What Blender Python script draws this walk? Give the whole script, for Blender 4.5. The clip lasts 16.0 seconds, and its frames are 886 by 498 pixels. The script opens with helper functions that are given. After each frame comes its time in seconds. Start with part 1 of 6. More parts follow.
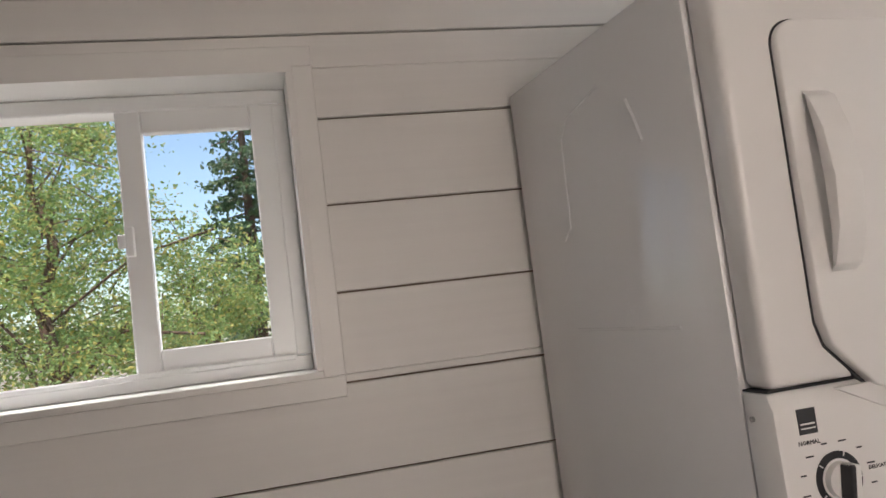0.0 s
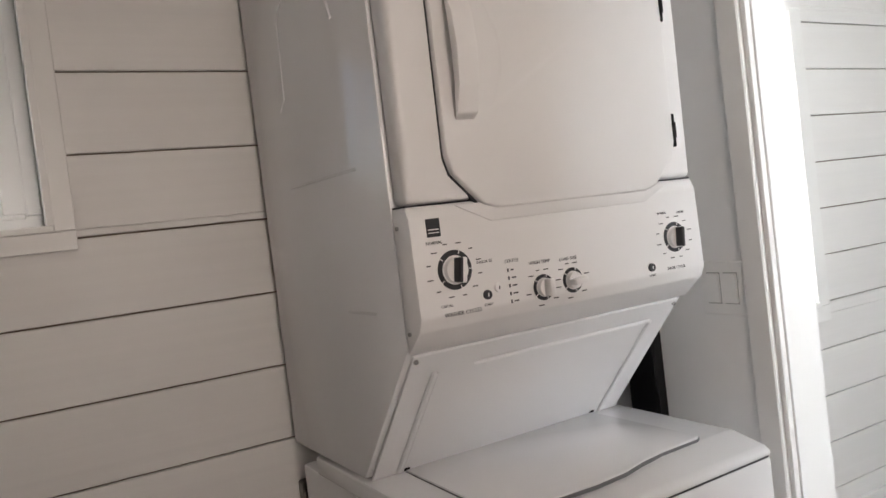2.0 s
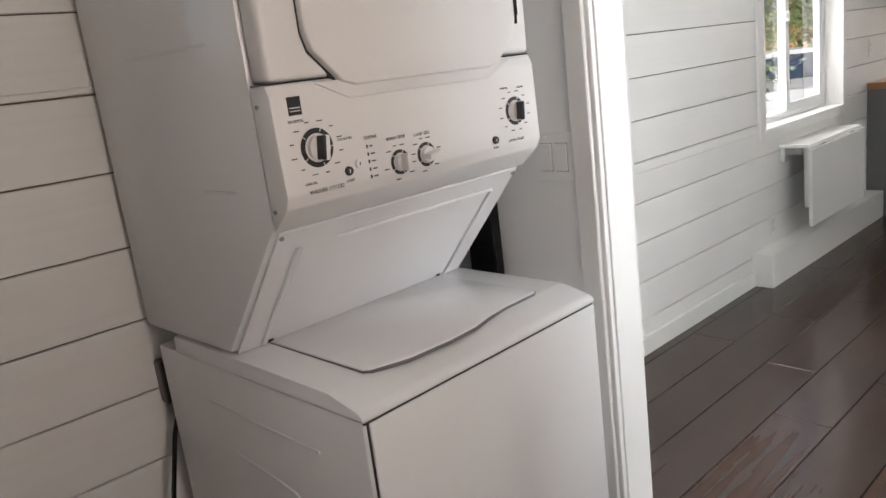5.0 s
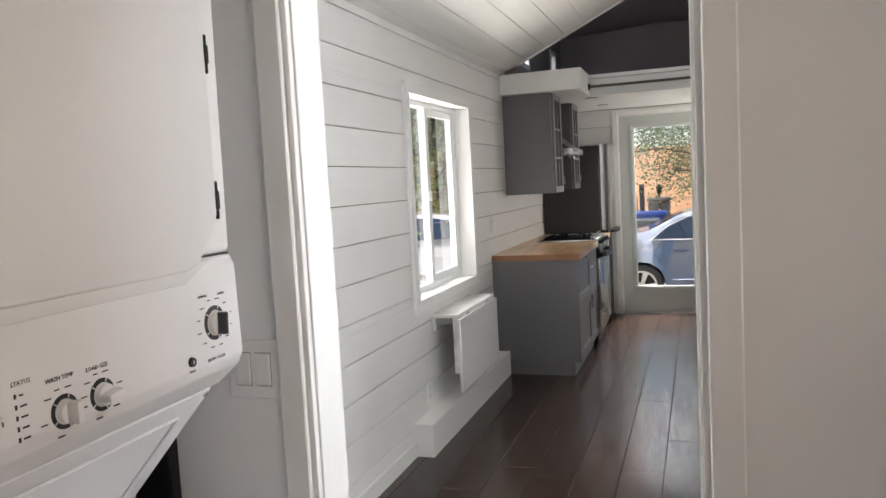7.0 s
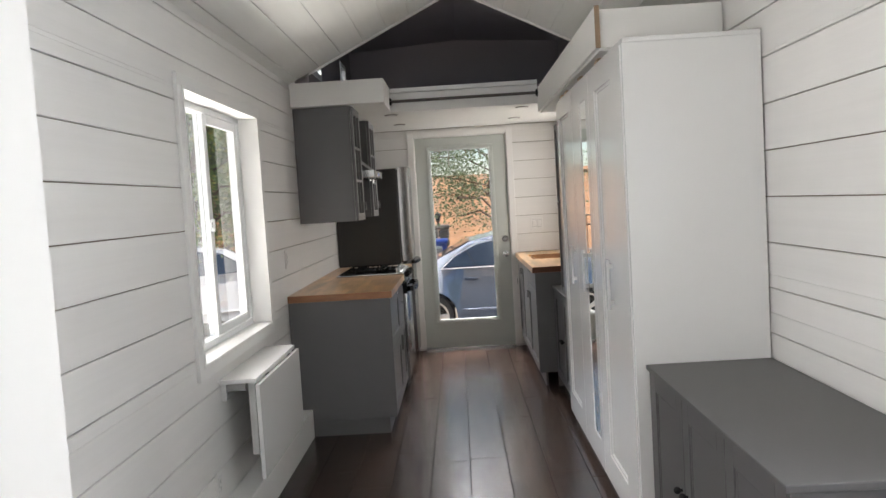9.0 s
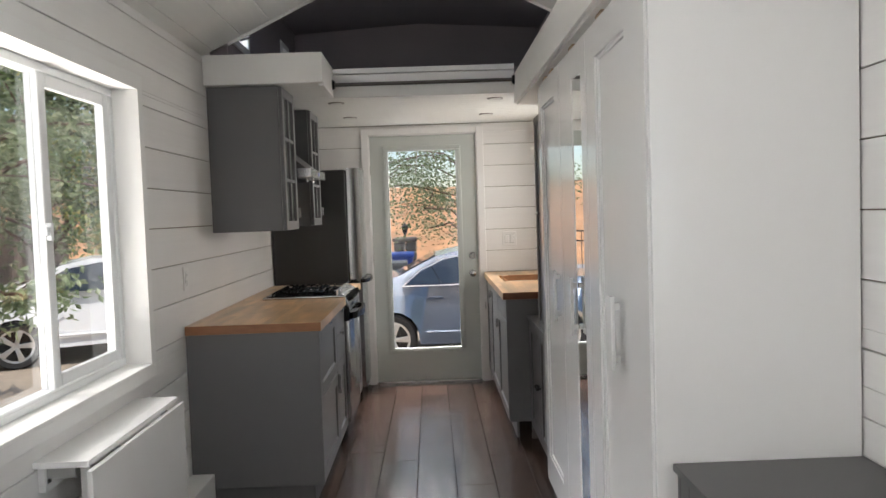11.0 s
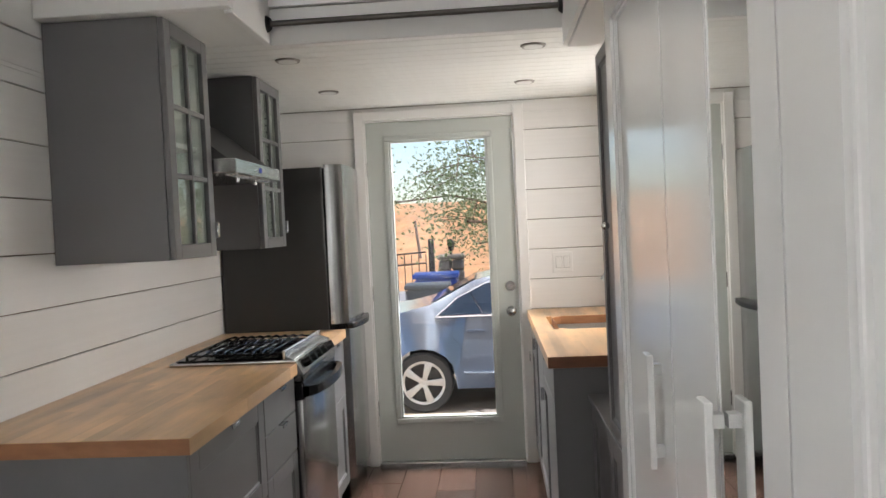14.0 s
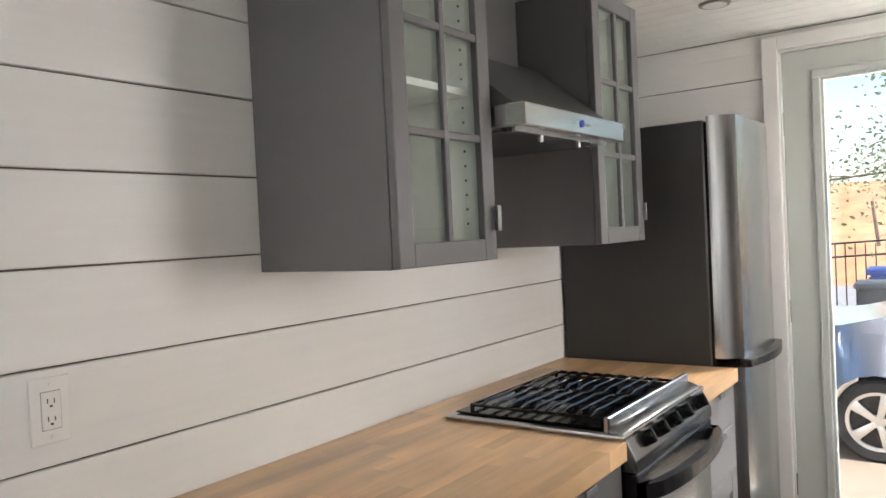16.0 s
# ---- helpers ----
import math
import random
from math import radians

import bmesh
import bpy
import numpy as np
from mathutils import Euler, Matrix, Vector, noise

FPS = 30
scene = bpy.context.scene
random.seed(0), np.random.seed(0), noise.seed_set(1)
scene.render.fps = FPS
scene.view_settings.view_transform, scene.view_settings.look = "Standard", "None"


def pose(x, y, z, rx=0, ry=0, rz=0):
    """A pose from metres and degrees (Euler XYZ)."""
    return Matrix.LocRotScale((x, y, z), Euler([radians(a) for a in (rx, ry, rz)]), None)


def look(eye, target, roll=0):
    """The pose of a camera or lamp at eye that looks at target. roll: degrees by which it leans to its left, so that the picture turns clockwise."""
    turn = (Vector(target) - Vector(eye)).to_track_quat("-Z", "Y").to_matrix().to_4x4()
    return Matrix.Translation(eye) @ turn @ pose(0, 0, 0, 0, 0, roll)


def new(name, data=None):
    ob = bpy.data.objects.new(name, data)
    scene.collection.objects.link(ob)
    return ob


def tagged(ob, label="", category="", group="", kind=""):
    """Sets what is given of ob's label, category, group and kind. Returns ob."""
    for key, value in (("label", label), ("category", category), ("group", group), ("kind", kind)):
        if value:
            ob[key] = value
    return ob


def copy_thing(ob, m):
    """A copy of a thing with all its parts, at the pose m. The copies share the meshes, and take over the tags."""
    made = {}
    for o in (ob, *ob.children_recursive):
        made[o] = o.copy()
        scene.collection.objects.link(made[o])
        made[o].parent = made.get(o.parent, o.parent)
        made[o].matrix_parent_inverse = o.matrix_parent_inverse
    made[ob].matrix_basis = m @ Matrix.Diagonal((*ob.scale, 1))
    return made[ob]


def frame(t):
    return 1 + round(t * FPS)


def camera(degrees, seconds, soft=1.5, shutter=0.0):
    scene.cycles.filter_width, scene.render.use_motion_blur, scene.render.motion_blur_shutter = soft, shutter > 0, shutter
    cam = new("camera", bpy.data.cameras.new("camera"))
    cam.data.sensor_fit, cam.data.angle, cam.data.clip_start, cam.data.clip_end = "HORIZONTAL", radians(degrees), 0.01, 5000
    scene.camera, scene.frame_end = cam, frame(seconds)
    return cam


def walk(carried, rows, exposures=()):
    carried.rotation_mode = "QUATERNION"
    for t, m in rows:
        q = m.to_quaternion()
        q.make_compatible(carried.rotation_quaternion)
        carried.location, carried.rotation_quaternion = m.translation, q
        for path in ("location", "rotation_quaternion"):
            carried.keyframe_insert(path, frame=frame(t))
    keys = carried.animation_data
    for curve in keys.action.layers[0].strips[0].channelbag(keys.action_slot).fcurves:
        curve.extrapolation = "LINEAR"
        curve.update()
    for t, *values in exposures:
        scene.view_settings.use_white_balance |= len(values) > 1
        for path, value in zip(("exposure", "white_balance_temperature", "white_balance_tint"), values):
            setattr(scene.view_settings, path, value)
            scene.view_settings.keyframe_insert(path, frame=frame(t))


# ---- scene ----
cam = camera(61.2, 16.0)
METRES, EYE, TILT, LEAN, TURN = 6.1, 1.47, 0.0, 0.0, -17.9
PATH = [
    (0, (0.128, 0.109, 1.515), (0.598, 2.046, 1.685), -7.1),
    (0.5, (0.158, 0.017, 1.521), (0.928, 1.848, 1.753), -8.7),
    (1, (0.166, -0.091, 1.472), (1.073, 1.681, 1.668), -8.3),
    (1.5, (0.155, -0.147, 1.404), (1.1, 1.614, 1.475), -7.2),
    (2, (0.146, -0.166, 1.339), (1.132, 1.573, 1.273), -6.9),
    (2.5, (0.129, -0.16, 1.277), (1.148, 1.55, 1.084), -8.0),
    (3, (0.11, -0.101, 1.24), (1.174, 1.501, 0.69), -8.0),
    (3.2, (0.11, -0.103, 1.207), (1.159, 1.46, 0.532), -7.5),
    (5.3, (0.051, -0.178, 1.406), (1.454, 1.208, 1.075), -5.9),
    (5.5, (0.058, -0.181, 1.431), (1.528, 1.154, 1.2), -4.8),
    (6, (0.089, -0.168, 1.458), (1.7, 1.012, 1.349), -2.8),
    (6.5, (0.155, -0.04, 1.468), (1.926, 0.882, 1.345), -2.8),
    (7, (0.2, 0.11, 1.475), (2.084, 0.757, 1.305), -3.1),
    (7.5, (0.321, 0.181, 1.449), (2.255, 0.649, 1.254), -2.4),
    (8, (0.59, 0.274, 1.461), (2.568, 0.54, 1.338), -2.1),
    (8.5, (0.777, 0.378, 1.469), (2.77, 0.525, 1.38), -2.1),
    (9, (0.985, 0.491, 1.46), (2.98, 0.538, 1.334), -3.5),
    (9.5, (1.23, 0.521, 1.441), (3.224, 0.483, 1.291), -2.2),
    (10, (1.516, 0.49, 1.452), (3.512, 0.458, 1.327), -1.6),
    (10.2, (1.63, 0.474, 1.448), (3.626, 0.431, 1.336), -1.8),
    (12.5, (2.834, 0.182, 1.414), (4.833, 0.213, 1.367), -1.9),
    (13, (3.17, 0.144, 1.407), (5.167, 0.236, 1.354), -1.9),
    (13.5, (3.491, 0.141, 1.414), (5.485, 0.279, 1.363), -2.1),
    (14, (3.829, 0.147, 1.423), (5.824, 0.279, 1.37), -2.7),
    (14.5, (4.157, 0.122, 1.421), (6.139, 0.376, 1.338), -2.3),
    (15, (4.47, 0.154, 1.419), (6.411, 0.629, 1.333), -2.0),
    (15.5, (4.781, 0.205, 1.443), (6.646, 0.924, 1.388), -2.7),
    (16, (5.082, 0.249, 1.431), (6.705, 1.418, 1.389), -2.8),
]
walk(cam, [(t, look(eye, target, roll)) for t, eye, target, roll in PATH], [(0, 0.85), (0.6, 0.75), (3, 0.9), (6, 0.88), (8, 0.62), (9.5, 0.56), (12.5, 0.64), (14, 0.82), (16, 1.25)])

# ---------------------------------------------------------------- world and light
world = bpy.data.worlds.new("world")
scene.world = world
world.use_nodes = True
wn = world.node_tree.nodes
sky = wn.new("ShaderNodeTexSky")
sky.sky_type = "NISHITA"
sky.sun_disc = False
sky.sun_elevation = radians(68)
sky.sun_rotation = radians(195)
wn["Background"].inputs["Strength"].default_value = 0.13
world.node_tree.links.new(sky.outputs["Color"], wn["Background"].inputs["Color"])

sun_data = bpy.data.lights.new("sun", "SUN")
sun_data.energy, sun_data.angle, sun_data.color = 3.6, radians(0.5), (1.0, 0.95, 0.87)
sun = new("sun", sun_data)
sun.matrix_world = look((0, 0, 30), Vector((0, 0, 30)) - Vector((math.sin(radians(195)) * math.cos(radians(68)), math.cos(radians(195)) * math.cos(radians(68)), math.sin(radians(68)))))


def daylight(name, eye, target, w, h, watts, colour=(1.0, 0.98, 0.96)):
    """An added area lamp that stands in for light coming in at a window."""
    data = bpy.data.lights.new(name, "AREA")
    data.shape, data.size, data.size_y, data.energy, data.color = "RECTANGLE", w, h, watts, colour
    ob = new(name, data)
    ob.matrix_world = look(eye, target)
    return ob


# lamps added outside windows the walk looks through: sky stand-ins, one upward bounce fill
daylight("daylight_window_2", (4.64, 4.30, 4.00), (4.64, 0.3, 0.7), 2.0, 1.4, 90)
daylight("bounce_fill_window_2", (4.64, 2.60, -0.05), (4.64, 0.7, 2.2), 1.6, 0.7, 60, (1.0, 0.96, 0.9))
daylight("daylight_door", (9.40, 0.44, 2.90), (6.0, 0.44, 0.4), 1.4, 1.0, 220)
daylight("daylight_window_1", (-0.10, 2.50, 2.75), (0.3, 0.3, 0.9), 1.2, 0.8, 30, (1.0, 0.96, 0.93))
# daylight stand-ins in the openings of the other windows; window 5 is added, unseen
daylight("daylight_window_4", (2.27, 1.79, 1.42), (2.27, 0.0, 1.42), 0.86, 1.04, 13, (1.0, 0.98, 0.97))
daylight("fill_light_window_5", (2.10, -0.89, 1.45), (2.10, 1.0, 1.45), 0.62, 0.92, 13, (0.88, 0.94, 1.0))
daylight("daylight_window_6", (7.475, -0.89, 1.515), (7.475, 1.0, 1.515), 0.66, 0.75, 7.5, (1.0, 0.96, 0.92))
daylight("daylight_window_3", (0.55, -0.89, 1.50), (0.55, 1.0, 1.50), 0.52, 0.82, 4.8, (1.0, 0.84, 0.74))

# ---------------------------------------------------------------- materials
def material(name, colour, rough=0.5, metal=0.0, grain=0.0, grain_scale=(8, 8, 8), bump=0.0, bump_scale=60, mottled=0.0, mottle_scale=2.0,
             spec=0.5, coat=0.0, per_piece=0.0, rough_var=0.0):
    """A node material: base colour varied at two scales, fine relief, and a change from piece to piece."""
    m = bpy.data.materials.new(name)
    m.use_nodes = True
    nt = m.node_tree
    n, l = nt.nodes, nt.links
    b = n["Principled BSDF"]
    b.inputs["Roughness"].default_value = rough
    b.inputs["Metallic"].default_value = metal
    b.inputs["Specular IOR Level"].default_value = spec
    b.inputs["Coat Weight"].default_value = coat
    b.inputs["Coat Roughness"].default_value = 0.08
    tc = n.new("ShaderNodeTexCoord")
    geo = n.new("ShaderNodeNewGeometry")
    base = n.new("ShaderNodeRGB")
    base.outputs[0].default_value = (*colour, 1)
    out = base.outputs[0]

    def scaled(value, amount):
        """1 + (value - 0.5) * 2 * amount."""
        mm = n.new("ShaderNodeMapRange")
        mm.inputs[1].default_value, mm.inputs[2].default_value = 0.25, 0.75
        mm.inputs[3].default_value, mm.inputs[4].default_value = 1 - amount, 1 + amount
        mm.clamp = False
        l.new(value, mm.inputs[0])
        return mm.outputs[0]

    def times(a, f):
        v = n.new("ShaderNodeVectorMath")
        v.operation = "SCALE"
        l.new(a, v.inputs[0])
        l.new(f, v.inputs["Scale"])
        return v.outputs[0]

    if grain:
        mp = n.new("ShaderNodeMapping")
        mp.inputs["Scale"].default_value = grain_scale
        l.new(geo.outputs["Position"], mp.inputs[0])
        t = n.new("ShaderNodeTexNoise")
        t.inputs["Scale"].default_value, t.inputs["Detail"].default_value = 1.0, 6
        l.new(mp.outputs[0], t.inputs["Vector"])
        out = times(out, scaled(t.outputs["Fac"], grain))
    if mottled:
        t = n.new("ShaderNodeTexNoise")
        t.inputs["Scale"].default_value, t.inputs["Detail"].default_value = mottle_scale, 3
        l.new(geo.outputs["Position"], t.inputs["Vector"])
        out = times(out, scaled(t.outputs["Fac"], mottled))
    if per_piece:
        oi = n.new("ShaderNodeObjectInfo")
        mm = n.new("ShaderNodeMapRange")
        mm.inputs[3].default_value, mm.inputs[4].default_value = 1 - per_piece, 1 + per_piece
        l.new(oi.outputs["Random"], mm.inputs[0])
        out = times(out, mm.outputs[0])
    l.new(out, b.inputs["Base Color"])
    if bump:
        mp = n.new("ShaderNodeMapping")
        s = bump_scale if isinstance(bump_scale, tuple) else (bump_scale,) * 3
        mp.inputs["Scale"].default_value = s
        l.new(geo.outputs["Position"], mp.inputs[0])
        t = n.new("ShaderNodeTexNoise")
        t.inputs["Scale"].default_value, t.inputs["Detail"].default_value = 1.0, 4
        l.new(mp.outputs[0], t.inputs["Vector"])
        bp = n.new("ShaderNodeBump")
        bp.inputs["Strength"].default_value, bp.inputs["Distance"].default_value = bump, 0.004
        l.new(t.outputs["Fac"], bp.inputs["Height"])
        l.new(bp.outputs[0], b.inputs["Normal"])
        if rough_var:
            mm = n.new("ShaderNodeMapRange")
            mm.inputs[1].default_value, mm.inputs[2].default_value = 0.3, 0.7
            mm.inputs[3].default_value, mm.inputs[4].default_value = rough - rough_var, rough + rough_var
            l.new(t.outputs["Fac"], mm.inputs[0])
            l.new(mm.outputs[0], b.inputs["Roughness"])
    return m


def glass_material(name, tint=(1, 1, 1), rough=0.0):
    m = bpy.data.materials.new(name)
    m.use_nodes = True
    b = m.node_tree.nodes["Principled BSDF"]
    b.inputs["Base Color"].default_value = (*tint, 1)
    b.inputs["Roughness"].default_value = rough
    b.inputs["IOR"].default_value = 1.45
    b.inputs["Transmission Weight"].default_value = 1.0
    return m


M_WHITE = material("white_paint_boards", (0.80, 0.785, 0.765), 0.42, grain=0.02, grain_scale=(1.2, 40, 60), mottled=0.03, bump=0.12, bump_scale=(3, 60, 90), per_piece=0.015)
M_WHITE_X = material("white_paint_boards_end", (0.80, 0.785, 0.765), 0.42, grain=0.02, grain_scale=(40, 1.2, 60), mottled=0.03, bump=0.12, bump_scale=(60, 3, 90), per_piece=0.015)
M_TRIM = material("white_trim_paint", (0.82, 0.81, 0.79), 0.35, mottled=0.02, bump=0.05, bump_scale=80)
M_WALL = material("white_smooth_paint", (0.80, 0.79, 0.775), 0.5, mottled=0.02, bump=0.05, bump_scale=220)
M_CEIL = material("white_ceiling_paint", (0.78, 0.78, 0.75), 0.4, grain=0.02, grain_scale=(2, 30, 30), mottled=0.03, bump=0.08, bump_scale=(4, 50, 50))
M_GREYWALL = material("grey_mauve_wall_paint", (0.29, 0.255, 0.265), 0.6, mottled=0.04, bump=0.05, bump_scale=200)
M_DARK = material("dark_backing", (0.05, 0.05, 0.05), 0.8)
M_FLOOR = material("dark_brown_scraped_wood", (0.043, 0.024, 0.018), 0.22, grain=0.35, grain_scale=(1.4, 26, 26), mottled=0.25, mottle_scale=2.5, bump=0.06, bump_scale=(2.5, 22, 22), per_piece=0.30, rough_var=0.05)
# dark wall backing: the shade in the board grooves, put into its colour
M_GROOVE_SHADE = material("groove_shade_backing", (0.20, 0.16, 0.12), 0.9, mottled=0.1)
M_GREYCAB = material("grey_cabinet_lacquer", (0.146, 0.143, 0.147), 0.36, mottled=0.02, bump=0.02, bump_scale=90)
M_GREYTOP = material("grey_painted_wood", (0.105, 0.101, 0.103), 0.42, mottled=0.03, bump=0.03, bump_scale=90)
M_BUTCHER = material("maple_butcher_block", (0.60, 0.375, 0.195), 0.28, grain=0.30, grain_scale=(2.2, 15, 15), mottled=0.12, mottle_scale=5, bump=0.04, bump_scale=(6, 60, 60), per_piece=0.20)
M_DOOR = material("pale_grey_green_door_paint", (0.54, 0.57, 0.54), 0.42, mottled=0.02, bump=0.03, bump_scale=90)
M_APPL = material("white_enamel", (0.80, 0.80, 0.81), 0.10, mottled=0.01, bump=0.015, bump_scale=25)
M_APPL_WARM = material("white_plastic_control_panel", (0.80, 0.785, 0.775), 0.3, mottled=0.01)
M_WARDROBE = material("white_foil_wardrobe", (0.79, 0.785, 0.775), 0.13, mottled=0.012)
M_STEEL = material("brushed_stainless_steel", (0.50, 0.50, 0.50), 0.22, metal=1.0, grain=0.06, grain_scale=(200, 4, 4), bump=0.03, bump_scale=(300, 5, 5))
M_STEELDARK = material("dark_grey_fridge_side", (0.036, 0.034, 0.032), 0.42, mottled=0.05, bump=0.1, bump_scale=300)
M_SINK = material("satin_sink_steel", (0.72, 0.72, 0.71), 0.34, metal=1.0, grain=0.05, grain_scale=(120, 8, 8))
M_CHROME = material("chrome", (0.75, 0.75, 0.75), 0.08, metal=1.0)
M_IRON = material("black_cast_iron", (0.008, 0.008, 0.009), 0.42, spec=0.3, bump=0.1, bump_scale=200)
M_BLACK = material("black_plastic", (0.008, 0.008, 0.009), 0.24, spec=0.35)
M_ENAMEL = material("glossy_black_enamel", (0.004, 0.004, 0.005), 0.12, spec=0.4)
M_ENDGRAIN = material("dark_red_brown_end_grain", (0.17, 0.065, 0.03), 0.4, grain=0.3, grain_scale=(30, 12, 40), bump=0.1, bump_scale=80)
M_VINYL = material("white_vinyl_window_frame", (0.82, 0.83, 0.83), 0.3, mottled=0.01)
M_PLASTIC = material("white_switch_plastic", (0.80, 0.79, 0.77), 0.28)
M_PLATESEAM = material("grey_plate_seam", (0.34, 0.33, 0.32), 0.6)
M_INK = material("dark_print", (0.03, 0.03, 0.035), 0.5)
M_GLASS = glass_material("clear_glass")
M_CABGLASS = glass_material("pale_green_cabinet_glass", (0.93, 0.99, 0.95))
M_LINING = material("white_cabinet_lining", (0.82, 0.83, 0.80), 0.4, mottled=0.02)
M_MIRROR = material("mirror_silver", (0.92, 0.93, 0.92), 0.01, metal=1.0)

# ---------------------------------------------------------------- builders
def box(bm, x0, x1, y0, y1, z0, z1, bevel=0.0, seg=1):
    """Adds a box to bm, its edges rounded by bevel."""
    vs = [bm.verts.new((x, y, z)) for x in (x0, x1) for y in (y0, y1) for z in (z0, z1)]
    fs = [(0, 1, 3, 2), (4, 6, 7, 5), (0, 4, 5, 1), (2, 3, 7, 6), (0, 2, 6, 4), (1, 5, 7, 3)]
    faces = [bm.faces.new([vs[i] for i in f]) for f in fs]
    if bevel:
        edges = list({e for f in faces for e in f.edges})
        bmesh.ops.bevel(bm, geom=edges, offset=bevel, segments=seg, affect="EDGES", profile=0.5)
    return bm


def boxes(*rows, bevel=0.0, seg=1):
    bm = bmesh.new()
    for r in rows:
        one = bmesh.new()
        box(one, *r, bevel=bevel, seg=seg)
        add(bm, one)
    return bm


def add(bm, other, m=None):
    """Adds the mesh other to bm, moved by m."""
    me = bpy.data.meshes.new("tmp")
    other.to_mesh(me)
    other.free()
    if m is not None:
        me.transform(m)
    bm.from_mesh(me)
    bpy.data.meshes.remove(me)
    return bm


def prism(points, axis, a, b, bevel=0.0, seg=2):
    """An outline in two axes drawn out along the third ("x": y, z; "y": x, z; "z": x, y) from a to b."""
    def put(p, c):
        return {"x": (c, p[0], p[1]), "y": (p[0], c, p[1]), "z": (p[0], p[1], c)}[axis]
    bm = bmesh.new()
    lo, hi = [bm.verts.new(put(p, a)) for p in points], [bm.verts.new(put(p, b)) for p in points]
    n = len(points)
    bm.faces.new(lo)
    bm.faces.new(hi[::-1])
    for i in range(n):
        bm.faces.new((lo[i], hi[i], hi[(i + 1) % n], lo[(i + 1) % n]))
    bmesh.ops.recalc_face_normals(bm, faces=bm.faces)
    if bevel:
        bmesh.ops.bevel(bm, geom=list(bm.edges), offset=bevel, segments=seg, affect="EDGES", profile=0.5)
    return bm


def rod(a, b, r, r2=None, seg=16):
    """A round bar from a to b."""
    a, b = Vector(a), Vector(b)
    bm = bmesh.new()
    bmesh.ops.create_cone(bm, cap_ends=True, segments=seg, radius1=r, radius2=r if r2 is None else r2, depth=(b - a).length)
    q = (b - a).to_track_quat("Z", "Y").to_matrix().to_4x4()
    bm.transform(Matrix.Translation((a + b) / 2) @ q)
    return bm


def tube(points, r, seg=10):
    """A bent round bar through the points."""
    bm = bmesh.new()
    pts = [Vector(p) for p in points]
    rings = []
    for i, p in enumerate(pts):
        d = (pts[min(i + 1, len(pts) - 1)] - pts[max(i - 1, 0)]).normalized()
        up = Vector((0, 0, 1)) if abs(d.z) < 0.9 else Vector((1, 0, 0))
        s = d.cross(up).normalized()
        u = s.cross(d)
        rings.append([bm.verts.new(p + r * (math.cos(2 * math.pi * k / seg) * s + math.sin(2 * math.pi * k / seg) * u)) for k in range(seg)])
    for a, b in zip(rings, rings[1:]):
        for k in range(seg):
            bm.faces.new((a[k], a[(k + 1) % seg], b[(k + 1) % seg], b[k]))
    bm.faces.new(rings[0][::-1])
    bm.faces.new(rings[-1])
    bmesh.ops.recalc_face_normals(bm, faces=bm.faces)
    return bm


def mesh(name, bm, mat, smooth=False):
    me = bpy.data.meshes.new(name)
    bm.to_mesh(me)
    bm.free()
    me.materials.append(mat)
    if smooth:
        me.shade_smooth()
        me.set_sharp_from_angle(angle=radians(35))
    return me


def part(name, bm, mat, parent=None, label="", smooth=False):
    """Links a bmesh as one mesh object under a thing or a part."""
    ob = new(name, mesh(name, bm, mat, smooth))
    if parent is not None:
        ob.parent = parent
    if label:
        ob["label"] = label
    return ob


def thing(name, label, category, group="", kind="", at=(0, 0, 0), rz=0):
    ob = new(name)
    ob.empty_display_size = 0.1
    ob.matrix_basis = pose(*at, 0, 0, rz)
    return tagged(ob, label, category, group, kind)


def structure(name, bm, mat, label, category, smooth=False):
    return tagged(part(name, bm, mat, smooth=smooth), label, category, kind="structure")


def minus(a, b, holes):
    """The stretches of a..b that the holes leave."""
    out, at = [], a
    for h0, h1 in sorted(holes):
        if h0 > at:
            out.append((at, min(h0, b)))
        at = max(at, h1)
    if at < b:
        out.append((at, b))
    return [(p, q) for p, q in out if q - p > 0.01]


def wall_rows(u0, u1, z0, z1, openings):
    """Boxes in (u, z) that fill a wall round its openings (u0, u1, z0, z1)."""
    zs = sorted({z0, z1, *[z for o in openings for z in (o[2], o[3]) if z0 < z < z1]})
    out = []
    for a, b in zip(zs, zs[1:]):
        holes = [(o[0], o[1]) for o in openings if o[2] < b - 1e-4 and o[3] > a + 1e-4]
        out += [(p, q, a, b) for p, q in minus(u0, u1, holes)]
    return out

# ---------------------------------------------------------------- the large structure
WN, WS, WE, WW = 1.61, -0.71, 8.32, -1.25     # inner faces of the walls
PX0, PX1 = 1.487, 1.612                        # the wall between laundry and main room
DOOR_Y0, DOOR_Y1, DOOR_Z = 0.10, 0.852, 2.06   # the opening in it
EAVE, RIDGE, RIDGE_Y = 2.335, 2.905, 0.43
LOFT_X, LOFT_Z = 6.22, 2.17
BOARD, PHASE = 0.178, 1.403 - 0.178 * 8
WIN1 = (-0.44, 0.222, 1.42, 2.043)
WIN2 = (4.068, 5.212, 0.822, 2.0)
WIN3 = (0.25, 0.85, 1.05, 1.95)
WIN4 = (1.80, 2.735, 0.862, 1.985)
WIN6 = (7.10, 7.85, 1.10, 1.93)
# unseen opening, added to light the main room from the south
ADDED_WIN5 = (1.75, 2.45, 0.95, 1.95)
EDOOR = (-0.012, 0.895, 0.0, 2.095)


